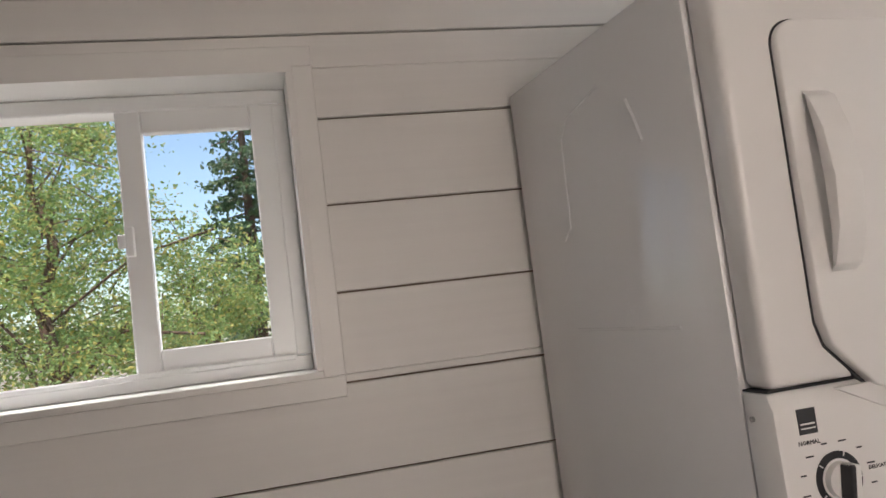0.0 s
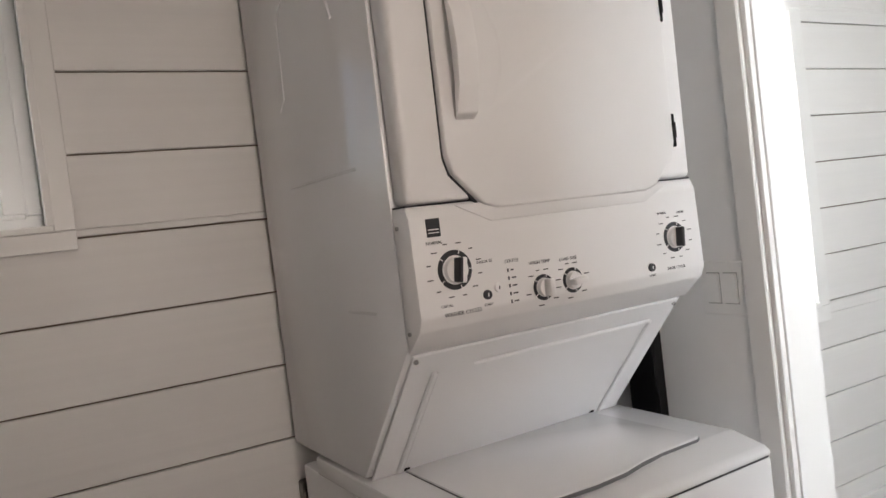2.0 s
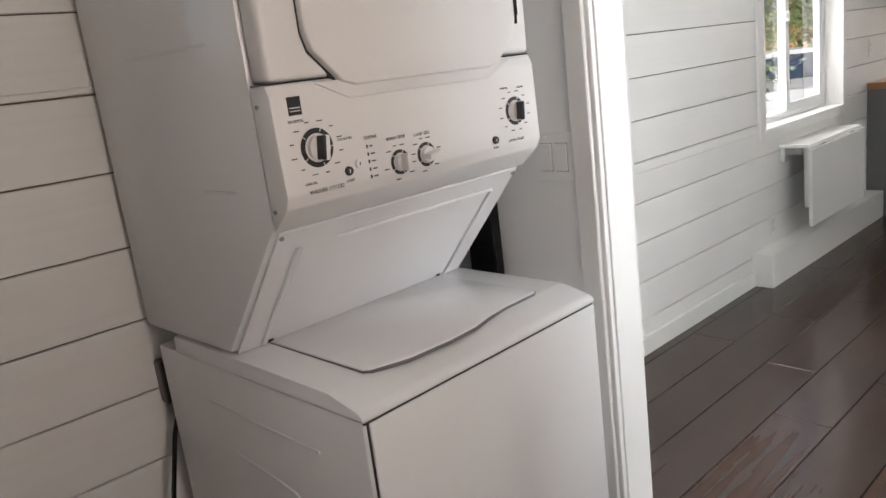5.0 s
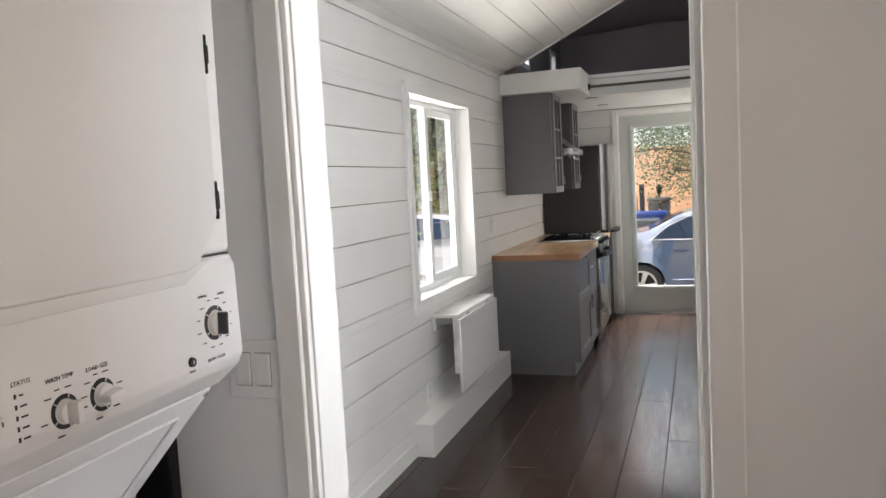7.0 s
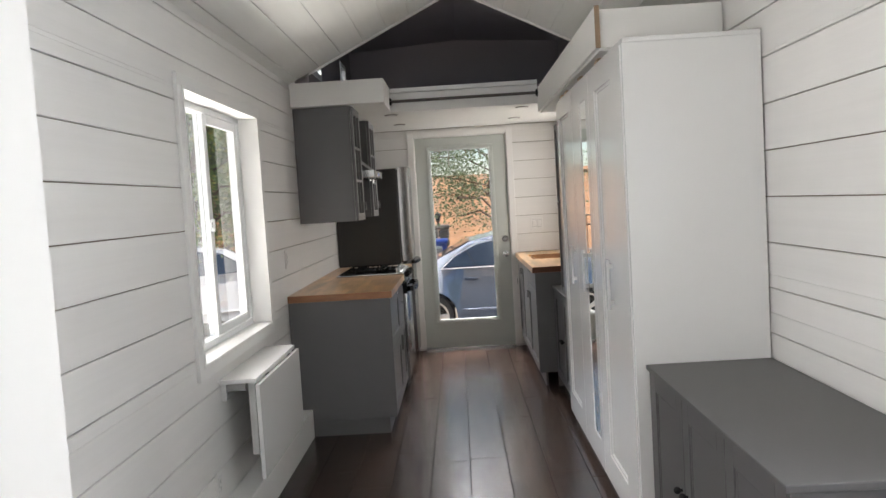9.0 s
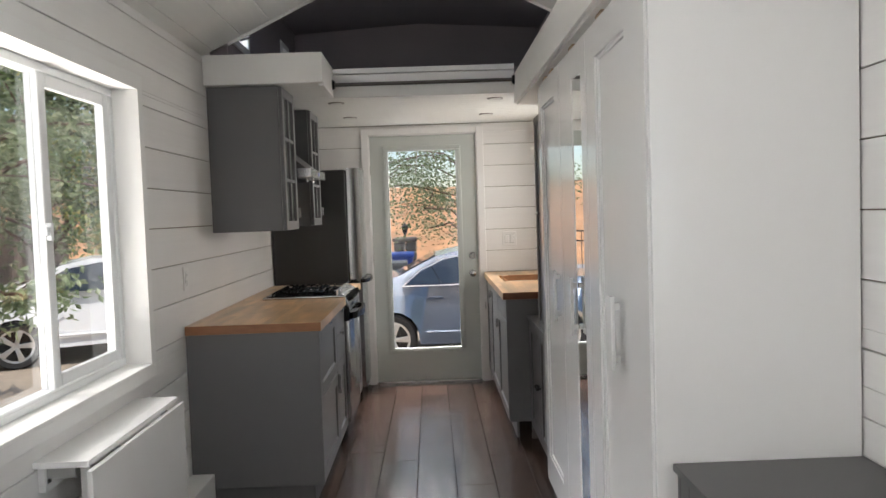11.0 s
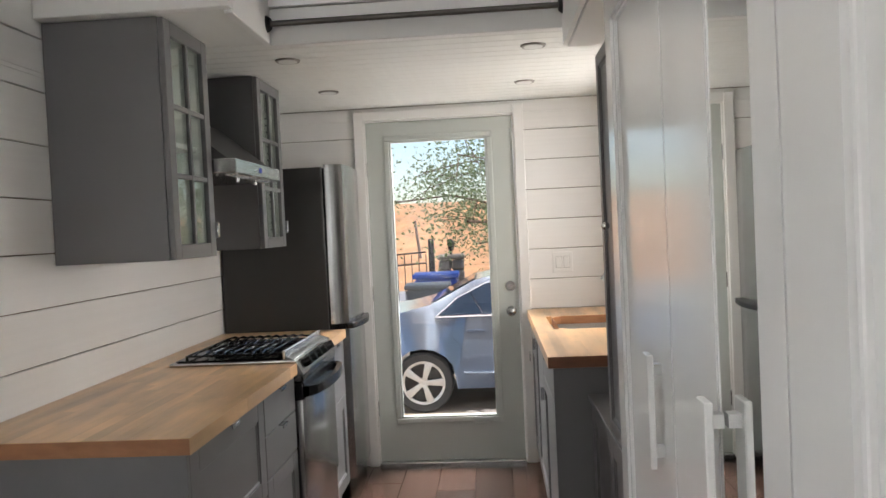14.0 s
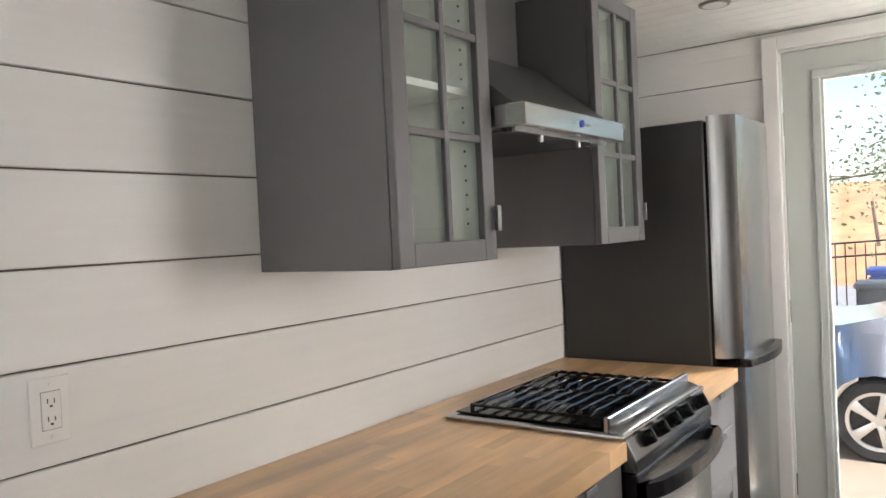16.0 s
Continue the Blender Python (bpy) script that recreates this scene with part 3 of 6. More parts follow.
def laundry_centre():
    """White stacked washer and dryer in one body."""
    X0, X1 = 0.69, 1.365
    t = thing("laundry_centre", "white stacked washer and dryer with knobs and lettering", "washer dryer")
    side = [(0.952, 1.925), (0.952, 1.135), (1.195, 0.862), (1.588, 0.862), (1.588, 1.955)]
    body = part("dryer_cabinet", prism(side, "x", X0, X1, bevel=0.006), M_APPL, t, smooth=True)
    part("side_emboss", boxes((X0 - 0.0015, X0 + 0.001, 1.06, 1.40, 1.452, 1.457), bevel=0.0008), M_APPL, body)
    part("side_emboss", boxes((X0 - 0.0015, X0 + 0.001, 1.05, 1.17, 1.192, 1.197), bevel=0.0008), M_APPL, body)
    part("side_emboss", tube([(X0, 1.40, 1.62), (X0 - 0.0005, 1.37, 1.64), (X0 - 0.0005, 1.36, 1.80), (X0 - 0.0005, 1.33, 1.83), (X0, 1.20, 1.85)], 0.0022, 6), M_APPL, body, smooth=True)
    part("side_emboss", tube([(X0, 1.12, 1.80), (X0 - 0.001, 1.105, 1.77), (X0, 1.09, 1.73)], 0.0035, 6), M_APPL, body, smooth=True)
    # front shell: a moulded frame round the door, above the control panel
    prof = [(0.952, 1.923), (0.915, 1.905), (0.900, 1.880), (0.897, 1.84), (0.902, 1.375), (0.952, 1.375)]
    shell = part("front_shell", prism(prof, "x", X0 + 0.006, X1 + 0.002, bevel=0.012, seg=3), M_APPL_WARM, t, smooth=True)
    dz0, dz1, dx0, dx1 = 1.356, 1.828, 0.772, 1.312
    k = 0.075
    def rounded(x0, x1, z0, z1, r, c):
        pts = []
        for cx, cz, a0 in ((x1 - r, z1 - r, 0), (x0 + r, z1 - r, 90)):
            pts += [(cx + r * math.cos(radians(a0 + 15 * i)), cz + r * math.sin(radians(a0 + 15 * i))) for i in range(7)]
        pts += [(x0, z0 + c * 1.25), (x0 + c * 0.12, z0 + c * 0.85), (x0 + c * 0.85, z0 + c * 0.12), (x0 + c * 1.25, z0)]
        pts += [(x1 - c * 1.25, z0), (x1 - c * 0.85, z0 + c * 0.12), (x1 - c * 0.12, z0 + c * 0.85), (x1, z0 + c * 1.25)]
        return pts
    gap = prism(rounded(dx0 - 0.0026, dx1 + 0.0026, dz0 - 0.0026, dz1 + 0.0026, 0.034, k), "y", 0.8960, 0.912)
    gap.transform(Matrix(((1, 0, 0, 0), (0, 1, -0.01075, 0.01978), (0, 0, 1, 0), (0, 0, 0, 1))))
    part("door_gap", gap, M_INK, shell, "dark seam round the door")
    door = part("dryer_door", prism(rounded(dx0, dx1, dz0, dz1, 0.032, k), "y", 0.886, 0.91, bevel=0.004, seg=3), M_APPL_WARM, t, smooth=True)
    # recessed grip and bowed handle
    cut = bmesh.new()
    bmesh.ops.create_uvsphere(cut, u_segments=40, v_segments=20, radius=1)
    cut.transform(pose(0.835, 0.8825, 1.62) @ Matrix.Diagonal((0.078, 0.0085, 0.118, 1)))
    carve(door, cut)
    pts = [(1.735, 0.0), (1.725, -0.014), (1.68, -0.030), (1.62, -0.036), (1.56, -0.030), (1.515, -0.014), (1.505, 0.0)]
    prof = [(0.888 + d, z) for z, d in pts] + [(0.888 + d * 0.45, z) for z, d in reversed(pts[1:-1])]
    part("handle", prism(prof, "x", 0.794, 0.836, bevel=0.004, seg=2), M_APPL_WARM, door, "white bowed door handle", smooth=True)
    for z in (1.72, 1.47):
        part("hinge", boxes((dx1 - 0.003, dx1 + 0.004, 0.884, 0.895, z - 0.033, z + 0.033), (dx1 - 0.004, dx1 + 0.005, 0.882, 0.892, z - 0.016, z + 0.016), bevel=0.0015), M_BLACK, t, "dark metal door hinge")
    # control panel: upright face, chamfered back below
    prof = [(0.952, 1.372), (0.906, 1.372), (0.897, 1.352), (0.893, 1.19), (0.903, 1.168), (0.951, 1.127)]
    panel = part("control_panel", prism(prof, "x", X0 + 0.001, X1 + 0.004, bevel=0.004, seg=2), M_APPL_WARM, t, smooth=True)
    part("panel_seam", boxes((X0 + 0.004, X1, 0.906, 0.952, 1.3722, 1.3748)), M_INK, panel)
    prof = [(0.78, 1.368), (1.29, 1.368), (1.22, 1.335), (0.85, 1.335)]
    part("panel_ledge", prism(prof, "y", 0.8945, 0.8995, bevel=0.0015), M_APPL_WARM, panel, smooth=True)
    Y = 0.8938

    def face_y(z):
        return 0.8932 + (z - 1.19) * 0.0247

    def knob(x, z, r, dark, turn, ring):
        y = face_y(z)
        bm = rod((x, y + 0.002, z), (x, y - 0.0012, z), ring, None, 36)
        kb = part("dial_ring", bm, M_INK, panel, "dark printed dial ring", smooth=True)
        part("dial_face", rod((x, y + 0.002, z), (x, y - 0.0020, z), ring * 0.74, None, 36), M_APPL_WARM, kb, smooth=True)
        bm = rod((x, y - 0.001, z), (x, y - 0.010, z), r, r * 0.94, 36)
        grip = box(bmesh.new(), -r * 0.36, r * 0.36, -0.028, -0.008, -r * 0.95, r * 0.95, bevel=0.003, seg=2)
        add(bm, grip, Matrix.Translation((x, y, z)) @ Matrix.Rotation(radians(turn), 4, "Y"))
        kn = part("knob", bm, M_APPL_WARM, panel, "white control knob", smooth=True)
        if dark:
            one = box(bmesh.new(), -r * 0.38, 0.0, -0.0288, -0.010, -r * 0.93, r * 0.93, bevel=0.002)
            one.transform(Matrix.Translation((x, y, z)) @ Matrix.Rotation(radians(turn), 4, "Y"))
            part("grip_side", one, M_INK, kn)
        bm = bmesh.new()
        for i in range(5):
            a = radians(72 * i + 20)
            add(bm, box(bmesh.new(), -0.0008, 0.0008, -0.0024, -0.0016, -0.003, 0.003), Matrix.Translation((x + ring * 0.92 * math.sin(a), y, z + ring * 0.92 * math.cos(a))) @ Matrix.Rotation(a, 4, "Y"))
        tagged(part("tick_marks", bm, M_APPL_WARM, kb), kind="stuff")
        return kn

    def around(x, z, r, skip=()):
        """Small unreadable print round a dial."""
        bm = bmesh.new()
        for i in range(12):
            if i in skip:
                continue
            a = radians(30 * i + 15)
            w = 0.004 if i % 2 else 0.0055
            cx, cz = x + r * 1.12 * math.sin(a), z + r * math.cos(a)
            add(bm, box(bmesh.new(), cx - w, cx + w, face_y(cz) - 0.0008, face_y(cz) + 0.001, cz - 0.0009, cz + 0.0009))
        tagged(part("small_print", bm, M_INK, panel), kind="stuff")

    knob(0.766, 1.262, 0.022, True, 8, 0.033)
    around(0.766, 1.262, 0.045)
    knob(0.945, 1.207, 0.016, False, 0, 0.023)
    around(0.945, 1.207, 0.032, (1, 3, 5, 7, 9))
    knob(1.013, 1.210, 0.016, False, 80, 0.023)
    around(1.013, 1.210, 0.032, (1, 3, 5, 7, 9))
    knob(1.290, 1.258, 0.021, True, 4, 0.030)
    around(1.290, 1.258, 0.042)
    for x, z, mat in ((0.823, 1.212, M_INK), (0.847, 1.221, M_APPL_WARM), (1.215, 1.206, M_INK)):
        bm = rod((x, face_y(z) + 0.002, z), (x, face_y(z) - 0.005, z), 0.0085, 0.0075, 24)
        b = part("button", bm, mat, panel, "round push button", smooth=True)
        part("button_mark", boxes((x - 0.001, x + 0.001, face_y(z) - 0.0056, face_y(z) - 0.0045, z - 0.003, z + 0.003)), M_APPL if mat is M_INK else M_INK, b)
    for i in range(5):
        z = 1.247 - 0.0135 * i
        part("status_light", boxes((0.8705, 0.8735, face_y(z) - 0.001, face_y(z) + 0.001, z - 0.003, z + 0.003)), M_INK, panel)
        part("small_print", boxes((0.878, 0.888 if i else 0.884, face_y(z) - 0.0008, face_y(z) + 0.001, z - 0.0012, z + 0.0012)), M_INK, panel)
    part("logo_plate", boxes((0.722, 0.748, face_y(1.336) - 0.001, face_y(1.336) + 0.001, 1.320, 1.350)), M_INK, panel, "dark square maker's badge")
    part("logo_wave", boxes((0.725, 0.745, face_y(1.33) - 0.0016, face_y(1.33) + 0.001, 1.331, 1.333), (0.725, 0.745, face_y(1.33) - 0.0016, face_y(1.33) + 0.001, 1.326, 1.3275)), M_APPL_WARM, panel)
    R = (90, 0, 0)
    for text, size, x, z in (("WASHER CYCLES", 0.0095, 0.772, 1.190), ("NORMAL", 0.0075, 0.733, 1.310), ("DELICATES", 0.0065, 0.826, 1.268), ("CASUAL", 0.0065, 0.742, 1.205), ("START", 0.0065, 0.824, 1.195),
                             ("STATUS", 0.0085, 0.882, 1.262), ("WASH TEMP", 0.0085, 0.942, 1.252), ("LOAD SIZE", 0.0085, 1.008, 1.250), ("START", 0.0060, 1.216, 1.190), ("DRYER CYCLES", 0.0075, 1.285, 1.197), ("NORMAL", 0.0060, 1.262, 1.308), ("CASUAL", 0.0060, 1.315, 1.306)):
        letters(text, size, (x, face_y(z) - 0.0007, z), R, M_INK, panel)
    for z in (1.34, 1.165):
        part("screw", rod((X0 + 0.001, 0.935, z), (X0 - 0.0025, 0.935, z), 0.0035, None, 12), M_STEEL, body, smooth=True)
    # sloped splash panel under the controls, with a raised rim
    d = Vector((0, 1.192 - 0.957, 0.858 - 1.128))
    run = d.length
    d.normalize()
    nrm = Vector((0, d.z, -d.y))
    m = Matrix(((1, 0, 0, 0), (0, d.y, nrm.y, 0.957), (0, d.z, nrm.z, 1.128), (0, 0, 0, 1)))
    bm = box(bmesh.new(), X0 + 0.012, X1 - 0.012, 0.004, run, -0.002, 0.004, bevel=0.002)
    bm.transform(m)
    sp = part("splash_panel", bm, M_APPL, t, smooth=True)
    for r in ((X0 + 0.062, X0 + 0.077, 0.055, run - 0.005), (X1 - 0.077, X1 - 0.062, 0.055, run - 0.005), (X0 + 0.15, X1 - 0.07, 0.050, 0.058)):
        one = box(bmesh.new(), r[0], r[1], r[2], r[3], 0.003, 0.0095, bevel=0.0045)
        one.transform(m)
        part("panel_rib", one, M_APPL, sp, smooth=True)
    for x in (X0 + 0.02, X1 - 0.022):
        one = rod((x, 0.016, 0.003), (x, 0.016, 0.008), 0.005, 0.004, 14)
        one.transform(m)
        part("screw", one, M_STEEL, sp, smooth=True)
    # washer
    F = 0.782
    washer = part("washer_body", boxes((X0, X1, F + 0.006, 1.55, 0.015, 0.818), bevel=0.008, seg=2), M_APPL, t, smooth=True)
    part("washer_front", boxes((X0 + 0.012, X1, F, F + 0.008, 0.03, 0.812), bevel=0.004, seg=2), M_APPL, washer, smooth=True)
    prof = [(F, 0.815), (F, 0.826), (F + 0.012, 0.834), (0.868, 0.852), (1.195, 0.856), (1.45, 0.856), (1.45, 0.815)]
    top = part("washer_top", prism(prof, "x", X0 - 0.003, X1 + 0.003, bevel=0.005, seg=2), M_APPL, t, smooth=True)
    lid = [(0.775, 1.185), (1.275, 1.185), (1.275, 0.875), (1.262, 0.868), (1.16, 0.866), (1.10, 0.858), (1.04, 0.843), (0.965, 0.838), (0.86, 0.845), (0.785, 0.868), (0.775, 0.88)]
    part("lid_gap", prism([(x + (0.0007 if x > 1.0 else -0.0007), y - 0.0007) for x, y in lid], "z", 0.850, 0.8572), M_SEAM, top, "dark seam round the lid")
    part("lid", prism(lid, "z", 0.850, 0.8605, bevel=0.002, seg=2), M_APPL, t, smooth=True)
    for x in (0.777, 1.272):
        part("hinge_pin", rod((x - 0.006, 1.186, 0.864), (x + 0.006, 1.186, 0.864), 0.006, None, 12), M_BLACK, top, smooth=True)
    part("side_emboss", boxes((X0 - 0.002, X0 + 0.002, 0.93, 1.35, 0.716, 0.724), bevel=0.001), M_APPL, washer)
    for z, y0, y1 in ((0.60, 1.0, 1.25), (0.47, 0.95, 1.20), (0.36, 0.86, 0.96), (0.36, 1.05, 1.3), (0.22, 0.9, 1.2)):
        part("side_emboss", tube([(X0 + 0.001, y1, z + 0.02), (X0 - 0.001, (y0 + y1) / 2, z + 0.012), (X0 - 0.001, y0 + 0.04, z), (X0 + 0.001, y0, z - 0.03)], 0.003, 6), M_APPL, washer, smooth=True)
    part("top_seam", boxes((X0 + 0.003, X1 - 0.003, F + 0.003, 1.44, 0.8105, 0.8165)), M_INK, washer, "dark seam under the top")
    part("front_seam", boxes((X0 + 0.0085, X0 + 0.0125, F + 0.0035, F + 0.010, 0.03, 0.812)), M_INK, washer, "dark seam beside the front panel")
    for x, y in ((0.74, 0.84), (1.31, 0.84), (0.74, 1.42), (1.31, 1.42)):
        part("foot", rod((x, y, 0), (x, y, 0.02), 0.018, None, 14), M_BLACK, t, smooth=True)
    # the machine stands slightly askew
    pivot, turn = Vector((X0, 0.90, 0)), Matrix.Rotation(radians(1.6), 4, "Z")
    t.matrix_world = Matrix.Translation(pivot) @ turn @ Matrix.Translation(-pivot)
    return t


laundry_centre()


M_RAIL = material("galvanised_pipe", (0.16, 0.15, 0.14), 0.35, metal=1.0, mottled=0.1, mottle_scale=20)


def power_cord():
    t = thing("power_cord", "black appliance cord looping from a grey wall box", "power cord")
    part("cable", tube([(0.70, 1.565, 0.66), (0.665, 1.555, 0.58), (0.63, 1.54, 0.46), (0.600, 1.53, 0.34), (0.592, 1.525, 0.22), (0.605, 1.52, 0.12), (0.64, 1.515, 0.05), (0.69, 1.51, 0.016), (0.72, 1.51, 0.010)], 0.006), M_BLACK, t, smooth=True)
    t = thing("outlet_box", "small grey metal outlet box on the shiplap wall", "outlet box")
    part("box", boxes((0.672, 0.712, 1.572, 1.61, 0.655, 0.765), bevel=0.004), M_RAIL, t)
    part("conduit", tube([(0.705, 1.595, 0.64), (0.705, 1.595, 0.30), (0.700, 1.59, 0.12), (0.66, 1.585, 0.07), (0.52, 1.585, 0.045), (0.30, 1.585, 0.03)], 0.009), M_STEEL, t, smooth=True)


power_cord()


def washer_gap_strap():
    t = thing("vent_duct", "black strap beside the washer, and a ribbed black strip as the gap's shade", "duct")
    # ribbed black strip added as the shade of the gap; side_strap is the strap
    bm = boxes((1.405, 1.47, 1.40, 1.44, 0.0, 1.05), bevel=0.006)
    for i in range(40):
        add(bm, box(bmesh.new(), 1.403, 1.472, 1.397, 1.402, 0.03 + i * 0.025, 0.04 + i * 0.025))
    part("strap", bm, M_BLACK, t)
    part("side_strap", boxes((1.452, 1.484, 1.17, 1.27, 0.0, 1.40), bevel=0.004), M_BLACK, t)


washer_gap_strap()


def switch_plate(axis, face, out, u, z, gangs, label, kind="switch"):
    """A wall plate with rocker switches or an outlet."""
    t = thing("light_switch" if kind == "switch" else "wall_outlet", label, "light switch" if kind == "switch" else "outlet")
    def B(a, b, c, d, e, f):
        lo, hi = sorted((face + out * c, face + out * d))
        return (a, b, lo, hi, e, f) if axis == "y" else (lo, hi, a, b, e, f)
    w = 0.036 + 0.023 * (gangs - 1)
    part("plate", boxes(B(u - w, u + w, 0, 0.006, z - 0.060, z + 0.060), bevel=0.0025, seg=2), M_PLASTIC, t)
    for g in range(gangs):
        c = u + (g - (gangs - 1) / 2) * 0.046
        part("insert_seam", boxes(B(c - 0.0178, c + 0.0178, 0.001, 0.0066, z - 0.0348, z + 0.0348)), M_PLATESEAM, t)
        if kind == "switch":
            part("rocker", boxes(B(c - 0.0165, c + 0.0165, 0.002, 0.0105, z - 0.033, z + 0.033), bevel=0.002), M_PLASTIC, t)
        else:
            ins = part("insert", boxes(B(c - 0.0168, c + 0.0168, 0.002, 0.0085, z - 0.0335, z + 0.0335), bevel=0.001), M_PLASTIC, t)
            for dz in (0.016, -0.016):
                part("slot", boxes(B(c - 0.0075, c - 0.0055, 0.003, 0.009, z + dz - 0.003, z + dz + 0.006), B(c + 0.0045, c + 0.0065, 0.003, 0.009, z + dz - 0.003, z + dz + 0.005), B(c - 0.003, c + 0.002, 0.003, 0.009, z + dz - 0.010, z + dz - 0.006)), M_INK, ins)
        for dz in (0.0475, -0.0475):
            part("screw", boxes(B(c - 0.003, c + 0.003, 0.003, 0.0072, z + dz - 0.003, z + dz + 0.003), bevel=0.001), M_PLASTIC, t)
    return t


switch_plate("x", PX0, -1, 0.968, 1.125, 2, "white double rocker switch on the partition wall")
switch_plate("x", WE, -1, -0.265, 1.195, 2, "white double rocker switch beside the entry door")
switch_plate("y", WN, -1, 5.745, 1.150, 1, "white duplex outlet above the butcher block", "outlet")
switch_plate("y", WN, -1, 4.18, 0.285, 1, "white duplex outlet low on the shiplap wall", "outlet")

# ---------------------------------------------------------------- main room
def folding_table():
    """Wall-mounted drop-leaf table with its leaf hanging down."""
    t = thing("folding_table", "white wall-mounted drop-leaf table folded down", "table")
    part("shelf", boxes((4.275, 5.07, 1.441, WN, 0.702, 0.722), bevel=0.0015), M_WARDROBE, t)
    leaf = part("drop_leaf", boxes((4.245, 5.07, 1.418, 1.436, 0.272, 0.700), bevel=0.0015), M_WARDROBE, t)
    for x in (4.46, 4.90):
        part("hinge", rod((x - 0.03, 1.438, 0.700), (x + 0.03, 1.438, 0.700), 0.004, None, 10), M_STEEL, leaf, smooth=True)
    part("rail", boxes((4.30, 5.05, WN - 0.022, WN, 0.62, 0.699), bevel=0.0015), M_WARDROBE, t)
    part("gate_leg", boxes((4.325, 4.345, 1.462, 1.492, 0.36, 0.701), bevel=0.0015), M_WARDROBE, t)
    part("bracket", boxes((4.312, 4.320, 1.50, 1.60, 0.66, 0.70), (4.312, 4.340, 1.588, 1.60, 0.64, 0.70), bevel=0.001), M_STEEL, t)


folding_table()


def wardrobe():
    """White three-door wardrobe with a mirror in its middle door."""
    t = thing("wardrobe", "tall white wardrobe with three panelled doors and a mirror", "wardrobe")
    x0, x1, yb, yf, z1 = 3.922, 5.80, -0.703, -0.194, 2.045
    part("side", boxes((x0, x0 + 0.018, yb, yf + 0.022, 0, z1 - 0.018), bevel=0.001), M_WARDROBE, t)
    part("side", boxes((x1 - 0.018, x1, yb, yf, 0, z1 - 0.018), bevel=0.001), M_WARDROBE, t)
    part("top", boxes((x0 - 0.003, x1, yb, yf + 0.020, z1 - 0.018, z1), bevel=0.001), M_WARDROBE, t)
    part("carcass", boxes((x0 + 0.018, x1 - 0.018, yb, yf - 0.004, 0.06, z1 - 0.018)), M_WARDROBE, t)
    part("plinth", boxes((x0 + 0.018, x1 - 0.018, yf - 0.04, yf - 0.02, 0, 0.06)), M_WARDROBE, t)
    ye = yf + 0.028
    for a, b, p, q, mirror in ((3.943, 4.655, 4.14, 4.515, False), (4.661, 5.192, 4.745, 4.925, True), (5.198, 5.798, 5.325, 5.715, False)):
        z0, zt, h0, h1 = 0.065, z1 - 0.022, 0.20, 1.925
        bm = bmesh.new()
        for u, v, c, d in wall_rows(a, b, z0, zt, [(p, q, h0, h1)]):
            add(bm, box(bmesh.new(), u, v, yf - 0.002, ye, c, d))
        door = part("door", bm, M_WARDROBE, t)
        w, back = (0.006, ye - 0.003) if mirror else (0.012, ye - 0.016)
        bm = bmesh.new()
        for r in ((p, p + w, h0, h1), (q - w, q, h0, h1), (p + w, q - w, h0, h0 + w), (p + w, q - w, h1 - w, h1)):
            add(bm, box(bmesh.new(), r[0], r[1], back - 0.004, ye - (0.0015 if mirror else 0.007), r[2], r[3], bevel=0.001 if mirror else 0.0022))
        part("panel_bead", bm, M_WARDROBE, door)
        if mirror:
            part("mirror", boxes((p + 0.001, q - 0.001, yf, back, h0 + 0.001, h1 - 0.001)), M_MIRROR, door, "narrow full-height mirror")
        else:
            part("panel", boxes((p + 0.0015, q - 0.0015, yf, back, h0 + 0.0015, h1 - 0.0015)), M_WARDROBE, door)
    for x in (4.255, 4.905, 5.290):
        h = part("handle", boxes((x - 0.022, x + 0.022, ye + 0.018, ye + 0.030, 0.945, 1.165), bevel=0.002), M_WARDROBE, t, "white flat bar handle")
        for z in (0.965, 1.125):
            part("handle_post", boxes((x - 0.010, x + 0.010, ye, ye + 0.019, z, z + 0.02)), M_WARDROBE, h)


wardrobe()


def storage_box():
    """White boards that make an open storage shelf over the wardrobe."""
    t = thing("overhead_shelf", "white board storage shelf built above the wardrobe", "shelf")
    part("front_board", boxes((4.30, 6.655, -0.165, -0.148, 2.085, 2.262), bevel=0.0015), M_TRIM, t)
    part("end_board", boxes((4.31, 4.327, -0.70, -0.166, 2.085, 2.250), bevel=0.0015), M_TRIM, t)
    part("raw_edge", boxes((4.292, 4.2995, -0.167, -0.146, 2.083, 2.264)), M_RAW, t, "raw brown board end")
    part("shelf_board", boxes((4.33, 6.655, -0.70, -0.168, 2.075, 2.09)), M_TRIM, t)
    for x in (4.5, 5.0, 5.5, 5.70):
        part("spacer", boxes((x, x + 0.09, -0.24, -0.19, 2.045, 2.075)), M_RAW, t, "raw wood spacer block")


M_RAW = material("raw_brown_board", (0.33, 0.23, 0.15), 0.7, grain=0.2, grain_scale=(20, 20, 4), bump=0.1)
storage_box()


def loft_rail():
    t = thing("loft_rail", "dark metal ladder rail on flanges along the loft edge", "rail")
    part("bar", rod((6.625, 0.955, 2.225), (6.625, -0.148, 2.225), 0.011), M_RAIL, t, smooth=True)
    for y, s in ((0.955, -1), (-0.148, 1)):
        part("flange", rod((6.625, y, 2.225), (6.625, y + s * 0.014, 2.225), 0.032, 0.022, 20), M_IRON, t, smooth=True)


loft_rail()


